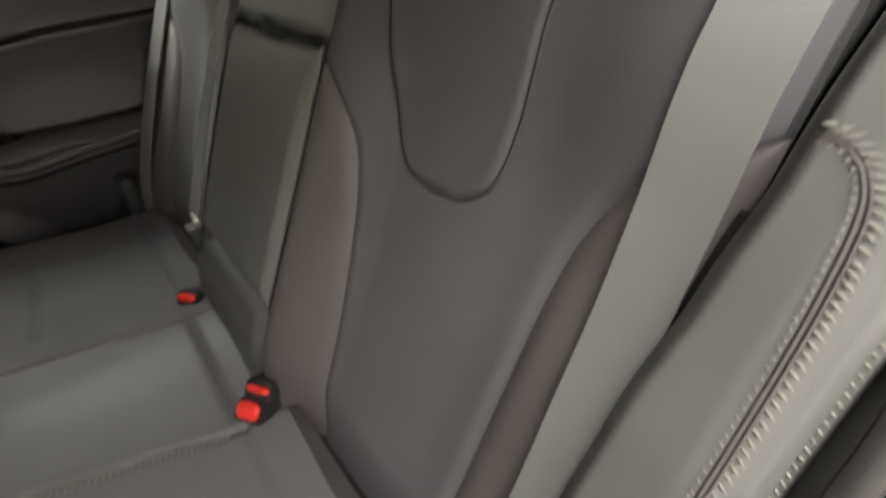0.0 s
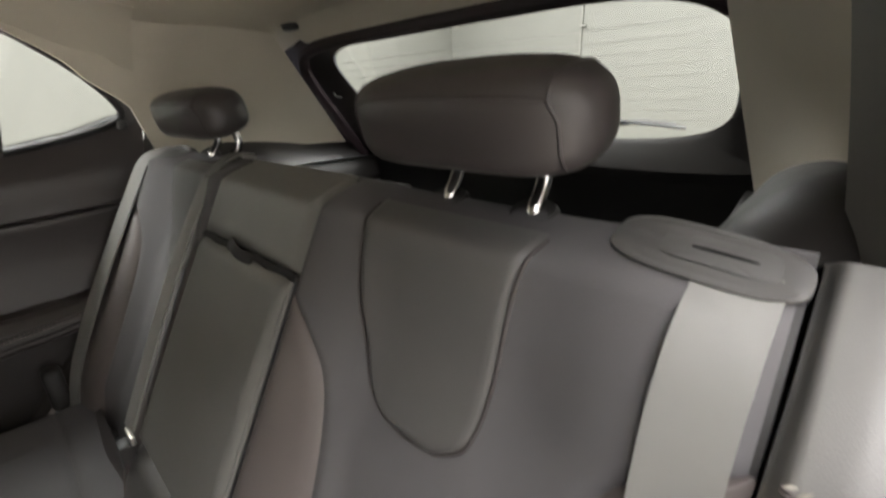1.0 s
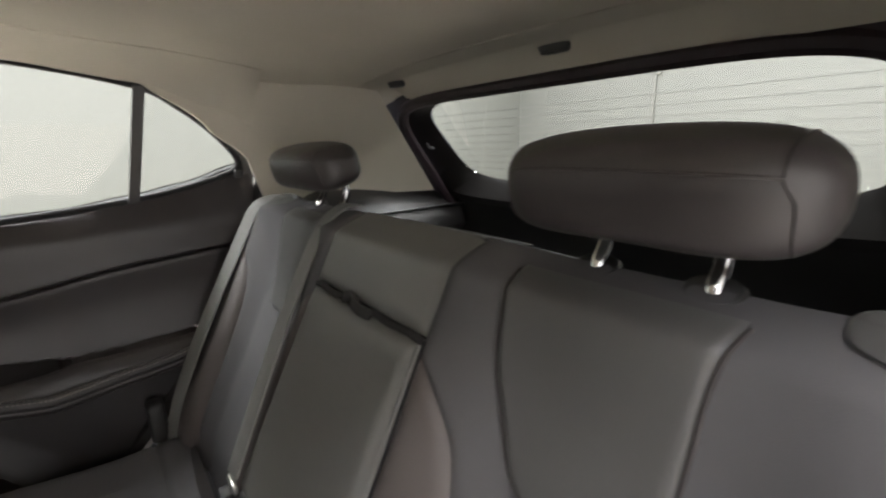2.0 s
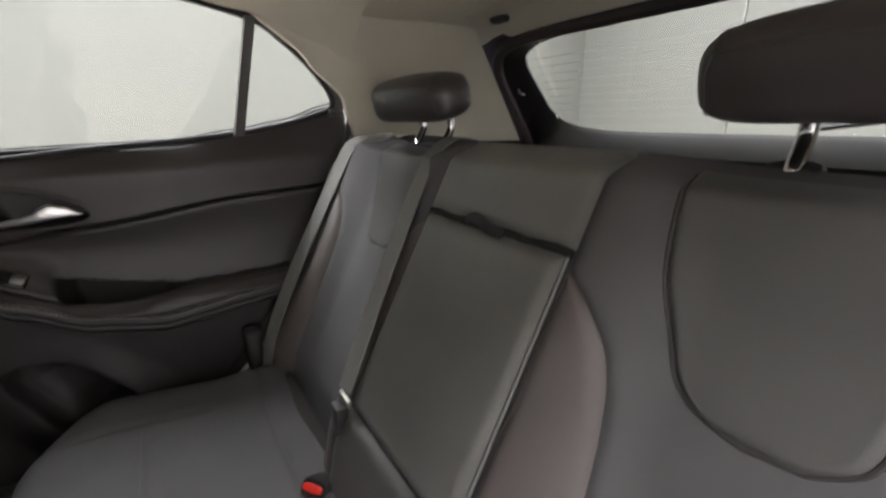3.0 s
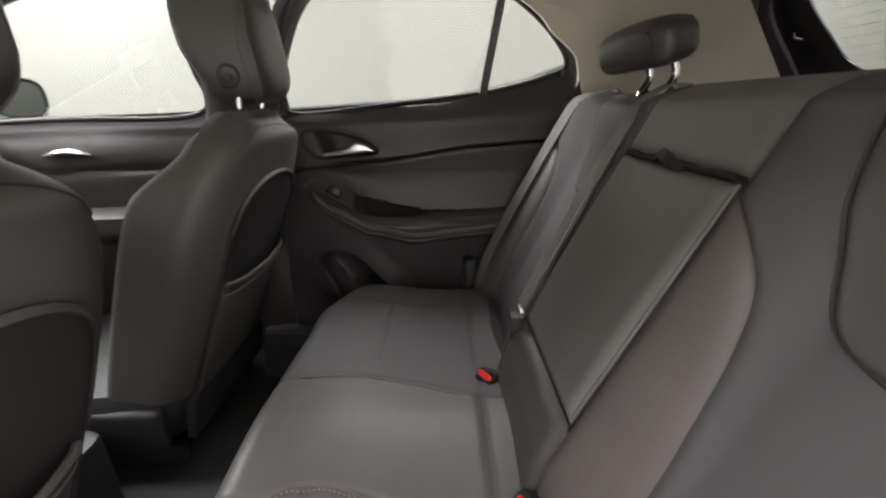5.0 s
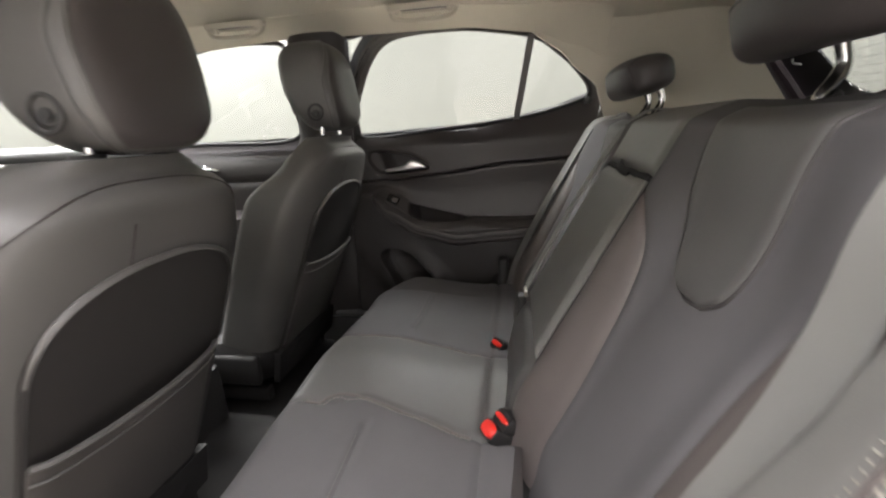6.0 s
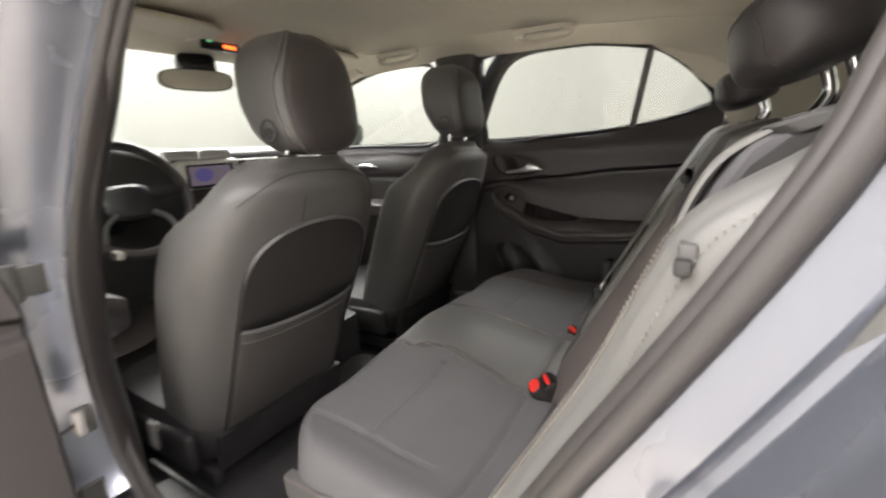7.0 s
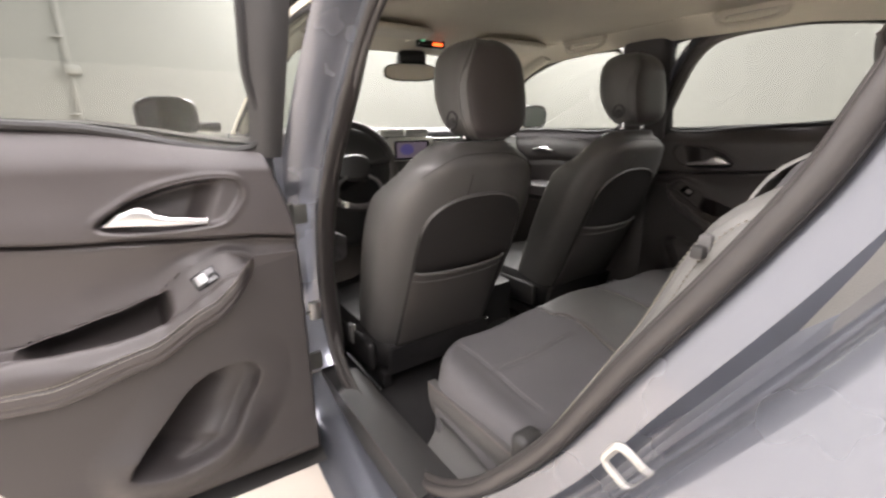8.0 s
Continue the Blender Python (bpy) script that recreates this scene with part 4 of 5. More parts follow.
    cush = [[Vector((x, y, z)) - b for x, y in oval(0, -1.07, 0.25 * s, 0.27 * s, 40, 3.5)] for z, s in ((0.40, 0.9), (0.45, 1.0), (0.51, 1.0), (0.545, 0.93), (0.55, 0.7))]
    part("cushion", loft(cush), BLACK_SOFT, th)
    for rx in (-0.19, 0.19):
        part("rail", box(rx, -1.09 + 0.72, 0.355 - 0.34, 0.030, 0.46, 0.05, 0.006), BLACK_SOFT, th)
    part("side_cover", box(0.240, -1.06 + 0.72, 0.465 - 0.34, 0.03, 0.42, 0.10, 0.014, 3), BLACK_SOFT, th)
    # head restraint
    hb = Vector((hx, rear_y(1.10) - 0.055 + 0.72, 1.113 - 0.34))
    for px in (-0.062, 0.062):
        part("post", tube([hb + Vector((px, 0, 0)), hb + Vector((px, 0.008, 0.10 + dz))], 0.0065, 12), CHROME, th, "chrome post")
        part("post_guide", loft([[hb + Vector((px + x, y, z)) for x, y in oval(0, 0, 0.02, 0.015, 20)] for z in (0.012, 0.030, 0.034)]), PLASTIC, th)
    part("guide_plate", loft([[hb + Vector((x, y + 0.001, z)) for x, y in oval(0, 0, 0.098 * k, 0.020 * k, 40, 5)] for z, k in ((0.004, 1.0), (0.018, 1.0), (0.021, 0.95))]), PLASTIC, th, "dark plate between the post guides")

    def head_form(t):
        """Half width, front and rear depth, and middle of the pad at one height."""
        r = (1 - clamp((0.5 - t) / 0.5) ** 5) ** 0.42 if t < 0.5 else (1 - clamp((t - 0.5) / 0.5) ** 3.6) ** 0.44
        r = max(r, 0.05)
        wide = table([(0.0, 0.098), (0.25, 0.109), (0.45, 0.112), (0.75, 0.107), (1.0, 0.100)])(t) * r
        return wide, (0.056 + 0.030 * smooth(t, 0.05, 0.5)) * r ** 0.8, 0.085 * r ** 0.8, rear_y(1.165) + 0.036 - 0.034 * t - 0.082

    def head_at(t, p, q, lift=0.0):
        wide, fr, re, cy = head_form(t)
        return Vector((hx + p * (wide + lift), cy + q * ((re if q > 0 else fr) + lift), lerp(1.158, 1.410, t) + dz)) - b
    heights = [0.5 - 0.5 * math.cos(math.pi * k / 34) for k in range(35)]
    head = part("head_restraint", loft([[head_at(t, p, q) for p, q in oval(0, 0, 1, 1, 60, 4.2)] for t in heights]), LEATHER_FRONT, th, "padded head restraint")
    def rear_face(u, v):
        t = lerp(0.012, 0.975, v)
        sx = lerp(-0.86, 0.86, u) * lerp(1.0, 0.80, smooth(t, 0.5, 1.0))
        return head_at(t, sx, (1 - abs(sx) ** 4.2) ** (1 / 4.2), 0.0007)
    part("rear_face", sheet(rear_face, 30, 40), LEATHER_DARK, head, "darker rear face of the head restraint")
    # two welts up each corner and over the top, a round button on one flank
    for wx in (-0.97, -0.87, 0.87, 0.97):
        line = []
        for k in range(2, 33):
            t = heights[k]
            sx = wx * lerp(1.0, 0.80, smooth(t, 0.5, 1.0))
            line.append(head_at(t, sx, (1 - abs(sx) ** 4.2) ** (1 / 4.2), 0.0004))
        part("welt", tube(line, 0.0027, 6), LEATHER_FRONT, head)
    by, bz = rear_y(1.165) - 0.040, 1.209 + dz
    bx = hx + 0.1055
    part("button", tube([Vector((bx + 0.002, by + 0.021 * math.cos(a), bz + 0.021 * math.sin(a))) - b for a in (2 * math.pi * k / 32 for k in range(33))], 0.0035, 8, False), PLASTIC, head, "round release button")
    part("button_cap", loft([[Vector((bx + o, y, z)) - b for y, z in oval(by, bz, r, r, 24, 2)] for o, r in ((-0.01, 0.016), (-0.001, 0.016), (0.0, 0.013), (-0.002, 0.011), (-0.002, 0.008), (0.003, 0.007))]), PLASTIC, head)
    return th


front_seat(0.372, 0.0, -0.014, -0.024)
front_seat(-0.40, -0.03, 0.0).location.z += 0.015

# ---- rear bench
LEAN_S, LEAN_C = 0.466, 0.885
VT = 0.676


def back_at(x, v, w):
    """A place on the backrest: across, up along it, out of it."""
    return Vector((x, -0.15 + v * LEAN_S - w * LEAN_C, 0.60 + v * LEAN_C + w * LEAN_S))


def back_shape(x, v):
    a = abs(x)
    w = -0.050 * smooth(a, 0.17, 0.31) * (1 - smooth(a, 0.46, 0.585) * (1 - (0.70 * (1 - smooth(v, 0.41, 0.60)) if x > 0 else 0))) * (1 - 0.6 * smooth(v, 0.47, 0.64))
    w -= 0.046 * clamp((v - 0.624) / (VT - 0.624)) ** 1.25
    w -= 0.02 * (1 - smooth(v, 0.0, 0.10))
    w += 0.006 * math.sin(7 * x + 9 * v) * smooth(a, 0.2, 0.3) * 0.4
    return w


def back_panel(name, xl, xr, v0, v1, mat, parent, label="", nu=40, nv=60, lift=0.0, edge=0.018, sink=0.007, thick=True, open_top=False):
    def fn(u, t):
        v = lerp(v0, v1, t)
        a, b = xl(v), xr(v)
        x = lerp(a, b, u)
        d = min(abs(x - a), abs(b - x), abs(v - v0) + (0.02 if v0 <= 0 else 0), abs(v1 - v) + (0.02 if open_top or v1 >= VT - 0.01 else 0))
        k = clamp(1 - d / edge)
        return back_at(x, v, back_shape(x, v) + lift - sink * k * k)
    return part(name, sheet(fn, nu, nv, (0, 0.02, -0.01) if thick else None), mat, parent, label)


bench = thing("rear_bench", "dark grey leather and cloth rear bench seat", "car seat", (0, 0, 0))
INNER = spline([(0.0, 0.285), (0.19, 0.272), (0.28, 0.262), (0.37, 0.250), (0.435, 0.232), (0.478, 0.20), (0.512, 0.160)])
OUTER = spline([(0.0, 0.520), (0.18, 0.526), (0.29, 0.529), (0.40, 0.534), (0.455, 0.546), (0.50, 0.575), (0.54, 0.632)])
EDGE = 0.636
for sd in (-1, 1):
    def flip(f):
        return lambda v: sd * f(v)
    bp = part("backrest_core", sheet(lambda u, v: back_at(sd * lerp(0.158, EDGE, u), lerp(0.0, VT - 0.01, v), back_shape(lerp(0.158, EDGE, u), lerp(0.0, VT - 0.01, v)) - 0.012), 20, 24, (0, 0.10, -0.02)), PLASTIC, bench)
    back_panel("inner_bolster", flip(lambda v: 0.160), flip(INNER), 0.0, 0.512, LEATHER_WARM, bench, "leather wing beside the centre section", 16, 60)
    back_panel("centre_panel", flip(lambda v: INNER(v) if v < 0.512 else 0.160), flip(lambda v: min(OUTER(v), EDGE)), 0.0, VT, CLOTH, bench, "smooth dark centre panel", 56, 80)
    back_panel("outer_bolster", flip(OUTER), flip(lambda v: EDGE), 0.0, 0.54, LEATHER_WARM, bench, "", 16, 60)
    PL = spline([(0.418, 0.362), (0.424, 0.330), (0.436, 0.305), (0.455, 0.290), (0.49, 0.275), (0.54, 0.257), (0.65, 0.245)])
    PR = spline([(0.418, 0.392), (0.428, 0.414), (0.446, 0.436), (0.50, 0.446), (0.60, 0.452), (0.65, 0.462)])
    back_panel("shoulder_panel", flip(PL), flip(PR), 0.418, 0.655, LEATHER_FRONT, bench, "inset leather panel with stitched edge", 36, 50, 0.0055, 0.010, 0.0085, open_top=True)
    seam_line = [(PL(v), v) for v in (lerp(0.648, 0.418, k / 40) for k in range(41))] + [(PR(v), v) for v in (lerp(0.418, 0.648, k / 40) for k in range(1, 41))]
    part("panel_seam", tube([back_at(sd * x, v, back_shape(x, v) - 0.0004) for x, v in seam_line], 0.0025, 6), LEATHER_DARK, bench, "dark seam round the inset panel")
    # crown and back of the backrest
    def crown(u, v):
        x = sd * lerp(0.16, EDGE, u)
        a = lerp(0.0, math.pi, v)
        w0 = back_shape(abs(x), VT)
        return back_at(x, VT + 0.006 * math.sin(a), w0 - 0.0715 * (1 - math.cos(a)) / 2)
    part("crown", sheet(crown, 30, 12, (0, 0.0, -0.03)), CLOTH, bench)
    part("back_board", sheet(lambda u, v: back_at(sd * lerp(0.16, EDGE, u), lerp(0.0, VT, v), back_shape(0.4, VT) - 0.0715), 8, 12, (0, 0.01, 0)), CARPET, bench)
# centre section
back_panel("lower_roll", lambda v: -0.160, lambda v: 0.160, 0.0, 0.150, LEATHER_FRONT, bench, "leather roll under the folding arm rest", 30, 24, 0.006, 0.022, 0.014)
back_panel("headrest_panel", lambda v: -0.160, lambda v: 0.160, 0.534, VT, LEATHER, bench, "flat leather panel over the folding arm rest", 40, 24)
part("centre_crown", sheet(lambda u, v: back_at(lerp(-0.16, 0.16, u), VT + 0.008 * math.sin(math.pi * v), back_shape(0, VT) - 0.0715 * (1 - math.cos(math.pi * v)) / 2), 16, 12, (0, 0, -0.03)), LEATHER, bench)
part("centre_board", sheet(lambda u, v: back_at(lerp(-0.16, 0.16, u), lerp(0, VT, v), -0.1), 6, 8, (0, 0.05, 0)), CARPET, bench)
rest = thing("folding_armrest", "folded leather centre arm rest with pull strap", "arm rest", back_at(0, 0.35, 0))
rb = back_at(0, 0.35, 0)


def rest_pt(u, t):
    v, x = lerp(0.158, 0.524, t), lerp(-0.152, 0.158, u)
    d = min(x + 0.152, 0.158 - x, v - 0.158, 0.524 - v)
    k = clamp(1 - d / 0.02)
    return back_at(x, v, 0.006 - 0.012 * k * k + 0.003 * math.sin(5 * v)) - rb


part("pad", sheet(rest_pt, 48, 60, (0, 0.03, -0.015)), LEATHER, rest)
part("seam_piping", tube([back_at(0.157, lerp(0.162, 0.522, k / 20), -0.001) - rb for k in range(21)], 0.003, 6), LEATHER, rest)
# solid dark tubes in place of the shade round the arm rest
part("gap", tube([back_at(0.1605, lerp(0.150, 0.530, k / 20), -0.006) - rb for k in range(21)], 0.0036, 6), BLACK_SOFT, rest, "dark strip drawn for the shade beside the arm rest")
part("slot", tube([back_at(lerp(-0.15, 0.158, k / 12), 0.529 + 0.0015 * math.sin(k * 1.9), -0.002) - rb for k in range(13)], 0.0055, 8, True, 0.7), CARPET, rest, "dark strip drawn for the shade above the arm rest")
part("pull_strap", strap(curve([back_at(-0.045, 0.529, 0.000) - rb, back_at(-0.022, 0.536, 0.007) - rb, back_at(0.0, 0.533, 0.012) - rb, back_at(0.020, 0.526, 0.008) - rb, back_at(0.042, 0.525, 0.000) - rb], 20), lambda k: (0, LEAN_S, LEAN_C), 0.016, 0.002), BLACK_SOFT, rest, "black fabric pull strap")

bolster = table([(0.610, -0.005), (0.650, -0.001), (0.670, 0.000), (0.685, -0.002), (0.700, -0.010), (0.711, -0.024), (0.719, -0.050), (0.724, -0.115)])
BOLSTER_IN = table([(0.0, 0.612), (0.24, 0.616), (0.36, 0.620), (0.46, 0.631), (0.52, 0.638), (0.60, 0.640)])
# side bolsters with double stitching
for sd in (-1, 1):
    def on_side(x, v, o=0.0015):
        w = bolster(x) * (0.4 + 0.6 * smooth(v, -0.04, 0.2)) - 0.05 * smooth(v, 0.55, 0.68) - 0.016 * (1 - smooth(x - BOLSTER_IN(v), 0.0, 0.014)) ** 2 - 0.004 + 0.010 * smooth(v, 0.40, 0.54)
        return back_at(sd * x, v, w + o)
    sb = part("side_bolster", sheet(lambda u, v: on_side(lerp(BOLSTER_IN(lerp(-0.06, 0.675, v)), 0.724, u), lerp(-0.06, 0.675, v), 0.0), 40, 60, (0, 0.12, -0.04)), LEATHER, bench, "padded side bolster with pale twin stitching")
    def arch_line(dx):
        return curve([(x + dx * k, v + dx * (1 - k), 0) for x, v, k in ((0.646, 0.550, 0), (0.662, 0.544, 0.3), (0.675, 0.530, 0.7), (0.683, 0.508, 1), (0.687, 0.46, 1), (0.689, 0.40, 1), (0.690, 0.33, 1), (0.690, 0.2, 1), (0.690, 0.06, 1))], 160)
    for dx in (0.0, -0.010):
        part("stitching", whip([on_side(p.x, p.y) for p in arch_line(dx)], Vector((sd, 0, 0)), 0.0048 if dx == 0 else 0.0040, 0.0046 if dx == 0 else 0.0020, 0.0012 if dx == 0 else 0.0008), THREAD, sb, "pale stitching")
    for dx in (-0.0035, -0.0065):
        part("piping", tube([on_side(p.x, p.y, 0.0) for p in arch_line(dx)], 0.0013, 6), LEATHER_WARM, sb)
    # black tube laid along the inner edge to draw its shaded crease
    part("gap", tube([back_at(sd * (BOLSTER_IN(v) - 0.002), v, back_shape(0.61, v) - 0.002) for v in (lerp(0.02, 0.50, k / 40) for k in range(41))], 0.0042, 6), BLACK_SOFT, sb, "dark strip drawn for the shade beside the bolster")
    part("edge_stitching", whip([on_side(lerp(0.708, 0.712, smooth(k, 0, 90)), lerp(0.64, 0.1, k / 90)) for k in range(91)], Vector((sd, 0, 0))), THREAD, sb)


# ---- rear cushion
SEAM_L = table([(-0.60, 0.155), (-0.53, 0.165), (-0.49, 0.168), (-0.45, 0.142), (-0.42, 0.136), (-0.30, 0.165), (-0.19, 0.205), (-0.10, 0.215)])
SEAM_R = table([(-0.60, -0.120), (-0.53, -0.130), (-0.42, -0.135), (-0.30, -0.12), (-0.20, -0.085), (-0.10, -0.075)])


def cushion_pt(x, q):
    """q: from the back (0) over the front edge and down (1)."""
    a = abs(x)
    front = -0.604 + 0.012 * x + 0.15 * smooth(a, 0.42, 0.67) ** 1.5
    L0 = 0.62
    if q < L0:
        y = lerp(-0.10, front + 0.045, q / L0)
    else:
        y = front + 0.045
    z = 0.600 + 0.026 * smooth(-y, 0.22, 0.50) + 0.012 * math.exp(-(x / 0.11) ** 2) - 0.016 * math.exp(-((a - 0.38) / 0.13) ** 2) * smooth(-y, 0.08, 0.16)
    z -= 0.07 * smooth(a, 0.585, 0.645) ** 2
    z += 0.012 * math.exp(-((a - 0.58) / 0.04) ** 2)
    for seam in (SEAM_L, SEAM_R):
        z -= 0.007 * math.exp(-((x - seam(y)) / 0.006) ** 2)
    if 0.2 < a < 0.5:
        z -= 0.005 * math.exp(-((y + 0.400) / 0.007) ** 2)
    z -= 0.005 * math.exp(-((a - 0.505) / 0.006) ** 2) * smooth(-y, 0.2, 0.3)
    if y > -0.19:
        z -= 0.006 * math.exp(-((y + 0.175) / 0.007) ** 2)
    if q >= L0:
        k = (q - L0) / (1 - L0)
        ang = clamp(k / 0.4) * radians(100)
        r = 0.045
        y, z = y - r * math.sin(ang), z - r + r * math.cos(ang)
        if k > 0.4:
            d = (k - 0.4) / 0.6
            y, z = y + 0.06 * d, z - 0.17 * d
    return Vector((x, y, z))


def cushion_y(q):
    return lerp(-0.10, -0.527, clamp(q / 0.62))


for nm, xa, xb, lab, mt in (("seat_pad", SEAM_L, lambda y: 0.634, "outboard leather seat pad", CLOTH), ("centre_pad", SEAM_R, SEAM_L, "narrow centre seat pad", LEATHER_FRONT), ("seat_pad", lambda y: -0.634, SEAM_R, "outboard leather seat pad", CLOTH)):
    part(nm, sheet(lambda u, v: cushion_pt(lerp(xa(cushion_y(0.92 * v)), xb(cushion_y(0.92 * v)), u), 0.92 * v), 70, 110, (0, 0.0, -0.05)), mt, bench, lab)
for seam in (SEAM_L, SEAM_R):
    part("seam_piping", tube([cushion_pt(seam(cushion_y(q)), q) + Vector((0, 0, 0.003)) for q in (lerp(0.13, 0.60, k / 60) for k in range(61))], 0.0028, 8), LEATHER_WARM, bench)
    part("seam_stitching", stitches([cushion_pt(seam(cushion_y(q)) + 0.007, q) + Vector((0, 0, 0.001)) for q in (lerp(0.13, 0.57, k / 80) for k in range(81))], 0.006, 0.002, 0.0013), THREAD, bench)
part("front_skirt", sheet(lambda u, v: cushion_pt(lerp(-0.626, 0.626, u), lerp(0.90, 1.0, v)) + Vector((0, 0.012, 0.0)), 60, 10, (0, 0.02, 0)), PLASTIC, bench, "dark plastic skirt under the cushion")
for sd in (-1, 1):
    part("cushion_flank", sheet(lambda u, v: (sd * (0.632 + 0.008 * math.sin(math.pi * v) - 0.012 * v), lerp(-0.492 + 0.02 * v, -0.10, u), lerp(0.578, 0.475, v)), 20, 12, (-sd * 0.02, 0, 0)), LEATHER_FRONT, bench, "upright leather end of the cushion")
    part("base_trim", sheet(lambda u, v: (sd * lerp(0.622, 0.715, v ** 1.6), lerp(-0.475 + 0.05 * v, -0.08, u), lerp(0.480, 0.425, v ** 0.8) + 0.10 * smooth(u, 0.35, 1.0) * v), 16, 12, (0, 0.01, -0.02)), PLASTIC_GREY, bench, "grey plastic trim under the cushion end")
    part("flank_welt", tube([(sd * 0.634, lerp(-0.488, -0.12, k / 20), 0.577) for k in range(21)], 0.0022, 6), LEATHER_WARM, bench)
    part("side_stitching", stitches([cushion_pt(sd * 0.497, q) + Vector((0, 0, 0.001)) for q in (lerp(0.2, 0.74, k / 90) for k in range(91))], 0.006, 0.002, 0.0011), THREAD_DIM, bench)
    part("cross_stitching", stitches([cushion_pt(sd * lerp(0.235, 0.49, k / 40), 0.425) + Vector((0, 0.006, 0.001)) for k in range(41)], 0.006, 0.002, 0.0009), THREAD_DIM, bench)
    part("front_stitching", stitches([cushion_pt(sd * lerp(0.20, 0.60, k / 40), 0.72) + Vector((0, -0.001, 0.001)) for k in range(41)], 0.006, 0.002, 0.001), THREAD_DIM, bench)
part("bight_flap", sheet(lambda u, v: (lerp(-0.64, 0.64, u), lerp(-0.155, -0.10, v), lerp(0.578, 0.612, v) - 0.008 * math.sin(math.pi * v)), 60, 6, (0, 0, -0.02)), LEATHER_DARK, bench)


# ---- rear head restraints
def head_restraint(cx, wide):
    th = thing("head_restraint", "low padded leather head restraint on chrome posts", "head restraint", (cx, 0.224, 1.160), "rear head restraints")
    for px in (-0.056, 0.056):
        part("post", tube(curve([(px, -0.002, -0.006), (px, 0.004, 0.012), (px, 0.016, 0.030), (px, 0.020, 0.048), (px, 0.012, 0.075)], 16), 0.0080, 14), CHROME, th, "chrome post")
        part("post_guide", loft([[(px + x, y - 0.002, z + 0.38 * y) for x, y in oval(0, 0, r, r * 0.80, 28, 2.2)] for z, r in ((-0.010, 0.027), (0.006, 0.027), (0.010, 0.023), (0.007, 0.016), (0.007, 0.012))]), PLASTIC, th, "dark oval post guide")
    lean = radians(12)

    def at(t, p, q):
        ry, rz = max(0.05, (1 - abs(t) ** 3.2) ** 0.45), max(0.06, (1 - abs(t) ** 8) ** 0.40)
        y, z = p * 0.066 * ry, q * (0.046 - 0.005 * abs(t) ** 3 - 0.006 * max(0.0, p)) * rz
        return (t * wide, -0.027 + y * math.cos(lean) - z * math.sin(lean), 0.103 - 0.006 * t * t + y * math.sin(lean) + z * math.cos(lean))
    pad = part("pad", loft([[at(math.sin(lerp(-0.5, 0.5, k / 40) * math.pi), p, q) for p, q in oval(0, 0, 1, 1, 48, 3.2)] for k in range(41)]), LEATHER_DARK, th)

    def skin(t, a):
        c, n = math.cos(a), math.sin(a)
        return at(t, math.copysign(abs(c) ** 0.625, c), math.copysign(abs(n) ** 0.625, n))
    part("welt", tube([skin(lerp(-0.80, 0.80, k / 40), math.pi - 0.42) for k in range(41)], 0.0017, 6), LEATHER_DARK, pad)
    for sx in (-0.80, 0.80):
        part("welt", tube([skin(sx + math.copysign(0.05, sx) * smooth(k, 0, 8), math.pi - 0.42 + 1.25 * k / 24) for k in range(25)], 0.0017, 6), LEATHER_DARK, pad)
        part("welt", tube([skin(sx, math.pi - 0.42 - 2.0 * k / 24) for k in range(25)], 0.0015, 6), LEATHER_DARK, pad)
    return th


head_restraint(0.366, 0.137)
head_restraint(-0.358, 0.152)


# ---- belts and buckles
def belt(name_label, pts, at, width=0.048, across=lambda k: (1, 0, 0)):
    th = thing("seat_belt", name_label, "seat belt", at, "rear seat belts")
    o = Vector(at)
    part("webbing", strap([Vector(p) - o for p in curve(pts, 50)], across, width), WEBBING, th)
    return th


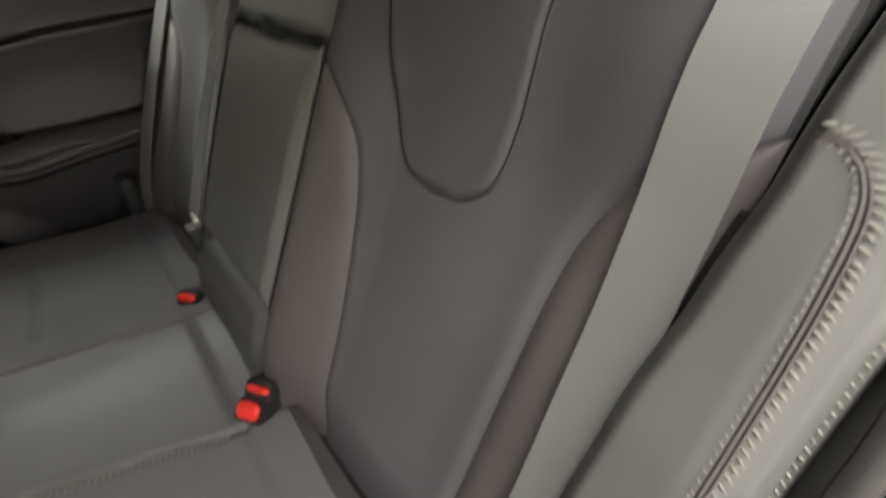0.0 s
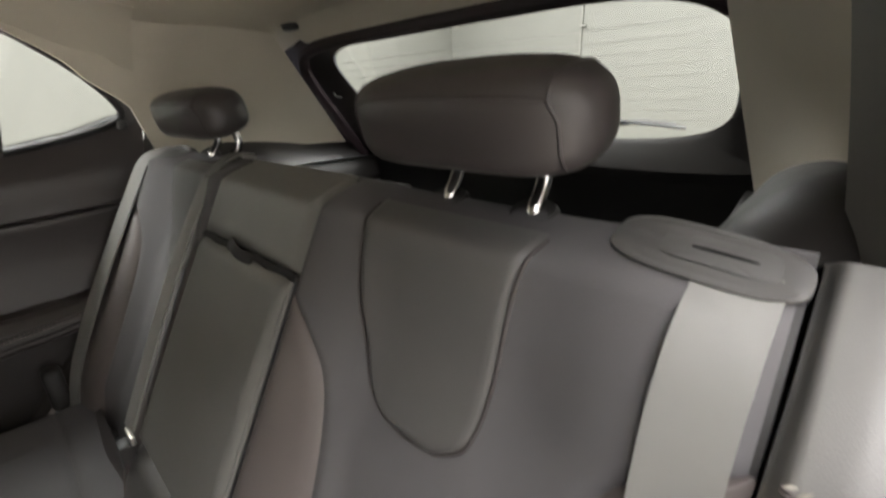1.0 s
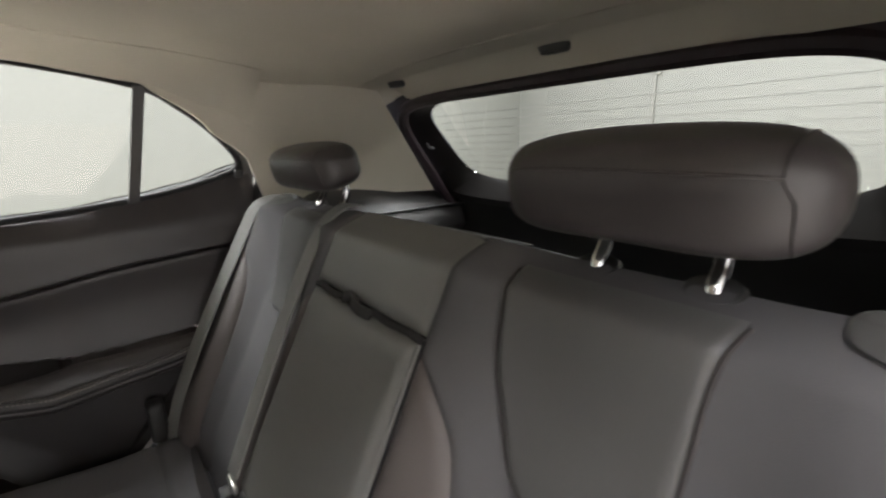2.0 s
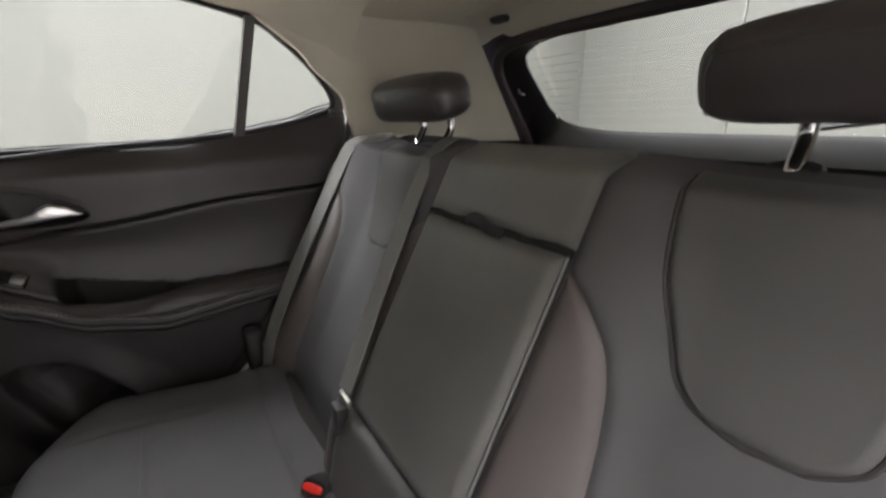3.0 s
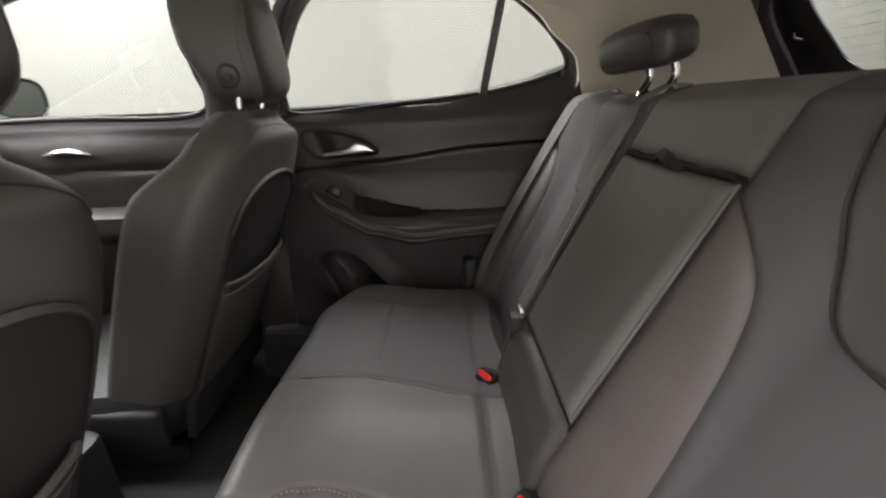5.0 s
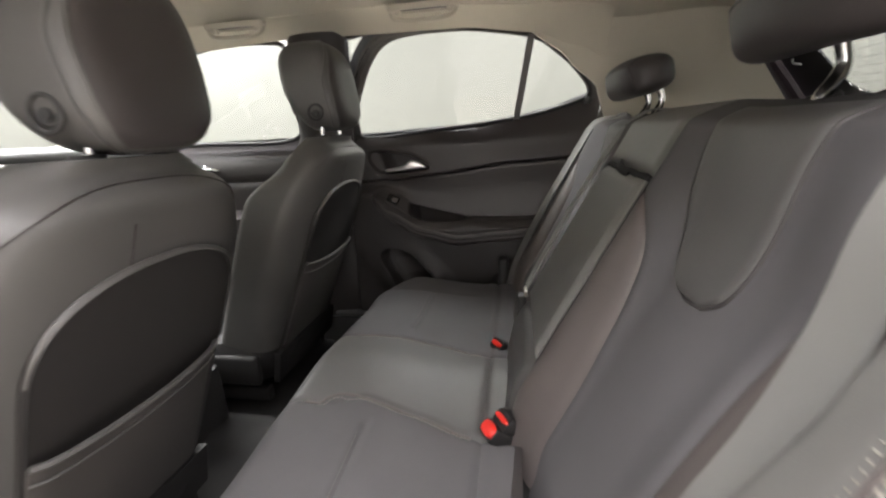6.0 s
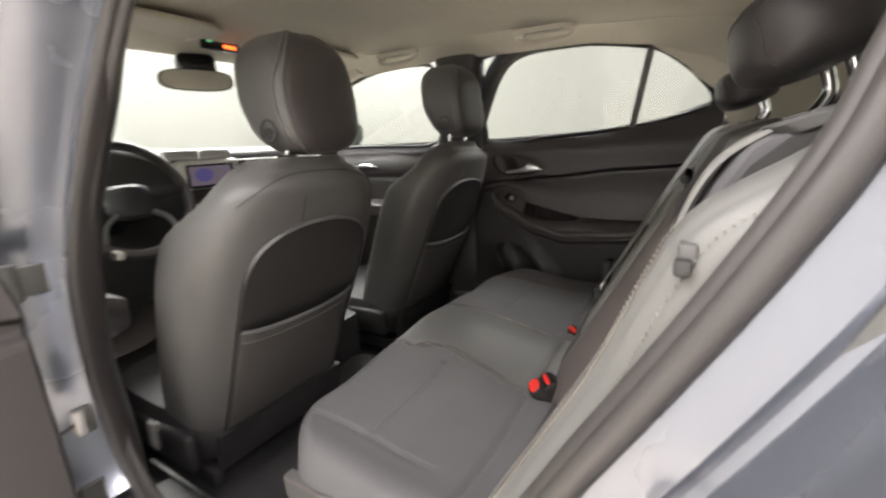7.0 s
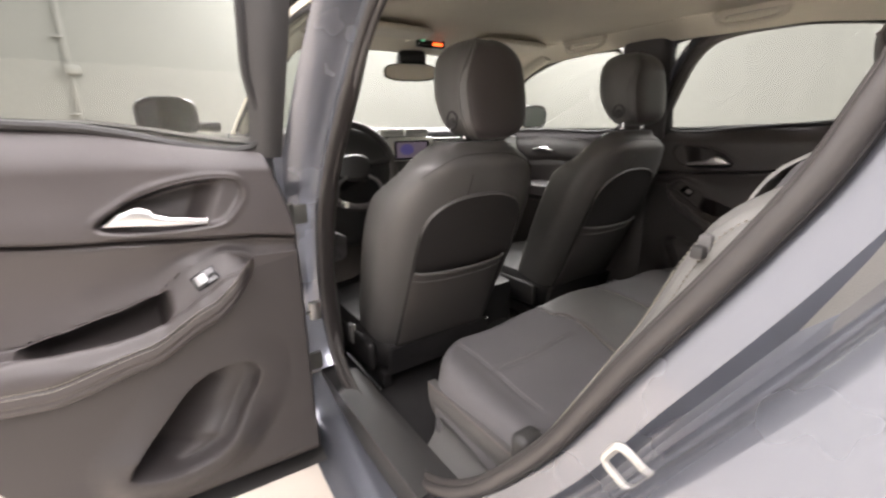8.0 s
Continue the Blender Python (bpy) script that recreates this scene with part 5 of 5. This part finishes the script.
for sd in (-1, 1):
    top = back_at(sd * 0.60, 0.70, -0.06)
    b1 = belt("grey woven seat belt running down over the outer bolster", [back_at(0.604, 0.664, -0.040), back_at(0.604, 0.655, -0.024), back_at(0.603, 0.635, -0.008)] + [back_at(x, v, back_shape(x, v) + 0.007) for x, v in ((0.602, 0.60), (0.601, 0.55), (0.601, 0.48), (0.602, 0.40), (0.604, 0.32), (0.606, 0.24), (0.607, 0.14), (0.606, 0.06))] if sd > 0 else [back_at(-0.606, 0.675, -0.050), back_at(-0.606, 0.655, -0.018), back_at(-0.605, 0.62, 0.006), back_at(-0.604, 0.55, 0.012), back_at(-0.606, 0.40, 0.016), back_at(-0.612, 0.25, 0.016), back_at(-0.618, 0.10, 0.008), back_at(-0.612, 0.0, -0.010)], top, across=lambda k: (1, 0, 0) if sd > 0 else (0.97, 0.25 * LEAN_C, -0.25 * LEAN_S))
    def bezel_pt(x, y, o):
        v = 0.662 + y - 0.12 * x
        xx = 0.574 + x
        return back_at(sd * xx, v, back_shape(min(xx, 0.60), min(v, VT)) + 0.003 + o)
    bz = part("belt_bezel", loft([[bezel_pt(x * k, y * k, o) for x, y in oval(0, 0, 0.064, 0.022, 48, 3)] for k, o in ((1.0, -0.012), (1.0, -0.001), (0.96, 0.0016), (0.84, 0.002), (0.78, 0.001), (0.72, 0.0014), (0.2, 0.0014))]), PLASTIC_GREY, bench, "dark oval belt guide let into the backrest top")
    part("plate", loft([[bezel_pt(x * k + 0.012, y * k + 0.002, o) for x, y in oval(0, 0, 0.036, 0.011, 40, 5)] for k, o in ((1.0, -0.001), (1.0, 0.0026), (0.95, 0.0032), (0.3, 0.0032))]), PLASTIC_GREY, bz, "raised plate round the belt slot")
    part("slot", loft([[bezel_pt(x, y, o) for x, y in oval(0.016, 0.003, 0.020, 0.0012, 32, 3)] for o in (0.0, 0.0037)]), BLACK, bz)
    fo = back_at(sd * 0.655, 0.03, 0.0 if sd > 0 else 0.025)
    part("belt_foot", box(fo.x - top.x, fo.y - top.y, fo.z - top.z, 0.055, 0.04, 0.11, 0.014, 3), PLASTIC, b1, "dark plastic belt anchor cover")

cb = belt("grey woven centre belt ending in a steel buckle", [back_at(-0.249, 0.695, -0.075), back_at(-0.245, 0.675, -0.040), back_at(-0.234, 0.615, -0.010), back_at(-0.196, 0.45, 0.012), back_at(-0.172, 0.30, 0.018), back_at(-0.154, 0.18, 0.020)], back_at(-0.154, 0.18, 0.016), 0.041, lambda k: (1, 0.05, 0))
part("tongue", box(0.004, -0.006, -0.012, 0.044, 0.008, 0.016, 0.003), STEEL, cb)
part("small_buckle", box(0.0, -0.016, -0.05, 0.034, 0.024, 0.06, 0.006), PLASTIC, cb)
part("lower_strap", strap([(0.0, -0.02, -0.07), (0.01, -0.035, -0.12), (0.02, -0.04, -0.15)], lambda k: (1, 0, 0), 0.035, 0.003), PLASTIC, cb)


def buckle(at, rz, tilt, pair):
    """at: the release end; the case runs back and down from it."""
    th = thing("buckle", "black belt buckle with a red release button on the seat", "buckle", at, "buckles")
    th.rotation_euler = (radians(tilt), 0, radians(rz))
    spots = ((0.0, 0.0, 0.0, 0.0125), (0.002, 0.013, 0.029, 0.0045)) if pair else ((0.0, 0.0, 0.0, 0.0065),)
    for sx, sy, sz, hb in spots:
        case = part("case", loft([[(sx + x, sy + y + 0.25 * max(0.0, z), sz + z) for x, z in oval(0, 0, 0.025 * k, 0.0165 * k, 32, 4.5)] for y, k in ((-0.004, 0.90), (0.0, 1.0), (0.050, 1.0), (0.064, 0.86), (0.070, 0.5))]), BLACK_SOFT, th)
        part("release", loft([[(sx + x, sy + y + 0.25 * max(0.0, z), sz + z) for x, z in oval(0, 0.003, 0.020 * k, hb * k, 24, 3.2)] for y, k in ((0.004, 1.0), (-0.006, 1.0), (-0.0085, 0.88), (-0.009, 0.6))]), RED, case, "bright red release button")
        part("stalk", strap([(sx, sy + 0.055, sz), (sx, sy + 0.08, sz - 0.01), (sx, sy + 0.10, sz - 0.03)], lambda k: (1, 0, 0), 0.026, 0.004), PLASTIC, th)


buckle((0.206, -0.160, 0.616), 30, -36, True)
buckle((-0.138, -0.160, 0.608), 34, -32, False)

clip = thing("belt_clip", "pale grey plastic belt clip on the side bolster", "clip", (0.700, 0.112, 1.076))
clip.scale = (1.05, 1.05, 1.05)
part("tab", box(-0.002, 0.0, 0.003, 0.024, 0.012, 0.016, 0.003), CLIP, clip)
part("tip", box(0.011, -0.002, -0.004, 0.014, 0.011, 0.012, 0.003), PLASTIC, clip)
part("slot", box(0.0, -0.0055, -0.006, 0.018, 0.004, 0.004, 0.001), BLACK_SOFT, clip)

# ---- dashboard
dash = thing("dashboard", "dark dashboard with satin trim, vents and a lit screen", "dashboard", (0, -1.75, 0.9))
db = Vector((0, -1.75, 0.9))


def dash_pt(u, v):
    x = lerp(-0.70, 0.70, u)
    prof = curve([(-2.12, 1.11, 0), (-1.85, 1.165, 0), (-1.66, 1.165, 0), (-1.60, 1.13, 0), (-1.585, 1.05, 0), (-1.56, 0.98, 0), (-1.60, 0.85, 0), (-1.66, 0.62, 0)], 41)
    p = prof[round(v * 40)]
    hood = 0.03 * math.exp(-((x - 0.38) / 0.15) ** 2) * smooth(p.y, 1.08, 1.16)
    return Vector((x, p.x - 0.04 * (abs(x) / 0.7) ** 2, p.y + hood)) - db


part("body", sheet(dash_pt, 60, 40, (0, -0.02, -0.02)), PLASTIC, dash)
part("upper_trim", tube([Vector((lerp(-0.68, 0.16, k / 20), -1.592 + 0.02 * (1 - k / 20), 1.115 + 0.004 * math.sin(k / 20 * math.pi))) - db for k in range(21)], 0.0032, 8), SILVER, dash, "thin bright trim line")
part("lower_trim", tube([Vector((lerp(-0.68, 0.16, k / 20), -1.575, 1.085 - 0.02 * smooth(k / 20, 0.7, 1.0))) - db for k in range(21)], 0.006, 8), SATIN_DARK, dash)
part("pad", sheet(lambda u, v: Vector((lerp(-0.68, -0.10, u), -1.572 + 0.026 * v - 0.008 * math.sin(math.pi * v), lerp(1.108, 1.025, v))) - db, 20, 8, (0, -0.01, 0)), DASH_PAD, dash, "padded grey dashboard panel")
unit = part("screen_unit", box(0.022, -1.588 - db.y, 1.065 - db.z, 0.256, 0.04, 0.128, 0.018, 3), SILVER, dash, "satin framed centre screen")
part("bezel", box(0.024, -1.568 - db.y, 1.066 - db.z, 0.196, 0.006, 0.090, 0.008), BLACK, unit)
part("display", box(0.026, -1.5645 - db.y, 1.067 - db.z, 0.172, 0.004, 0.074, 0.002), SCREEN, unit, "lit infotainment screen")
part("display_blob", loft([[(0.055 + x, -1.5615 - db.y - o, 1.070 - db.z + z) for x, z in oval(0, 0, 0.036 + 2 * o, 0.024 + 2 * o, 20, 2)] for o in (0, 0.001)]), SCREEN_BLUE, unit)
for vx in (-0.01, 0.125):
    vt = part("air_vent", box(vx, -1.590 - db.y, 1.150 - db.z, 0.130, 0.034, 0.038, 0.008), SILVER, dash, "satin framed air vent")
    part("grille", box(vx, -1.582 - db.y, 1.152 - db.z, 0.112, 0.014, 0.019, 0.004), BLACK, vt)
    for k in range(3):
        part("vane", box(vx, -1.574 - db.y, 1.1465 - db.z + 0.0055 * k, 0.106, 0.004, 0.0015, 0), PLASTIC_GREY, vt)
for row in range(2):
    for k in range(5):
        part("key", box(-0.045 + 0.038 * k, -1.552 - db.y, 0.905 - 0.026 * row - db.z, 0.026, 0.014, 0.012, 0.004), SATIN if (k + row) % 2 else PLASTIC_GREY, dash)
for k in range(6):
    part("button", box(-0.06 + 0.032 * k, -1.560 - db.y, 0.955 - db.z, 0.022, 0.016, 0.012, 0.003), SATIN if k % 2 else PLASTIC_GREY, dash)
part("climate_panel", box(0.02, -1.565 - db.y, 0.915 - db.z, 0.22, 0.03, 0.05, 0.008), BLACK, dash)
for k in range(2):
    part("knob", tube([(-0.05 + 0.14 * k, -1.548 - db.y, 0.915 - db.z), (-0.05 + 0.14 * k, -1.525 - db.y, 0.915 - db.z)], 0.016, 20), SATIN, dash)

console = thing("centre_console", "dark centre console with gear lever between the seats", "console", (0, -1.15, 0.35))
part("base", loft([[(x, y, z) for x, y in oval(0, -0.12, 0.095 * s, 0.34, 40, 6)] for z, s in ((0.0, 1.0), (0.15, 0.95), (0.20, 0.9), (0.205, 0.8))]), BLACK_SOFT, console)
part("gear_boot", loft([[(x, y, z) for x, y in oval(0, -0.15, r, r, 24, 2.5)] for z, r in ((0.235, 0.05), (0.27, 0.03), (0.30, 0.012))]), LEATHER, console)
part("gear_knob", loft([[(x, y, z) for x, y in oval(0, -0.15, r, r * 1.2, 24, 2.5)] for z, r in ((0.30, 0.012), (0.33, 0.022), (0.365, 0.026), (0.385, 0.018))]), SATIN, console)

wheel = thing("steering_wheel", "dark leather steering wheel with silver spoke trim", "steering wheel", (0.378, -1.455, 1.02))
wheel.rotation_euler = (radians(22), 0, 0)
part("wheel_rim", tube([(0.185 * math.cos(a), 0, 0.185 * math.sin(a)) for a in (2 * math.pi * k / 64 for k in range(65))], 0.016, 12, False), LEATHER_DARK, wheel)
part("hub", loft([[(x, y, z - 0.01) for x, z in oval(0, 0, 0.075 * s, 0.06 * s, 32, 3)] for y, s in ((-0.05, 1.0), (0.0, 1.0), (0.012, 0.8))]), BLACK_SOFT, wheel)
for sx in (-1, 1):
    part("spoke", tube([(sx * 0.06, -0.01, 0.0), (sx * 0.12, -0.005, 0.01), (sx * 0.18, 0, 0.015)], 0.02, 10, True, 0.5), PLASTIC, wheel)
    part("spoke_trim", tube(curve([(sx * 0.05, 0.006, -0.05), (sx * 0.09, 0.008, -0.08), (sx * 0.11, 0.004, -0.14)], 10), 0.010, 8, True, 0.5), SATIN_DARK, wheel, "silver spoke trim")
part("column", tube([(0, -0.03, 0), (0, -0.32, -0.02)], 0.055, 16), BLACK_SOFT, wheel)
part("stalk", tube([(-0.05, -0.08, 0.02), (-0.17, -0.07, 0.03)], 0.008, 8), PLASTIC, wheel)
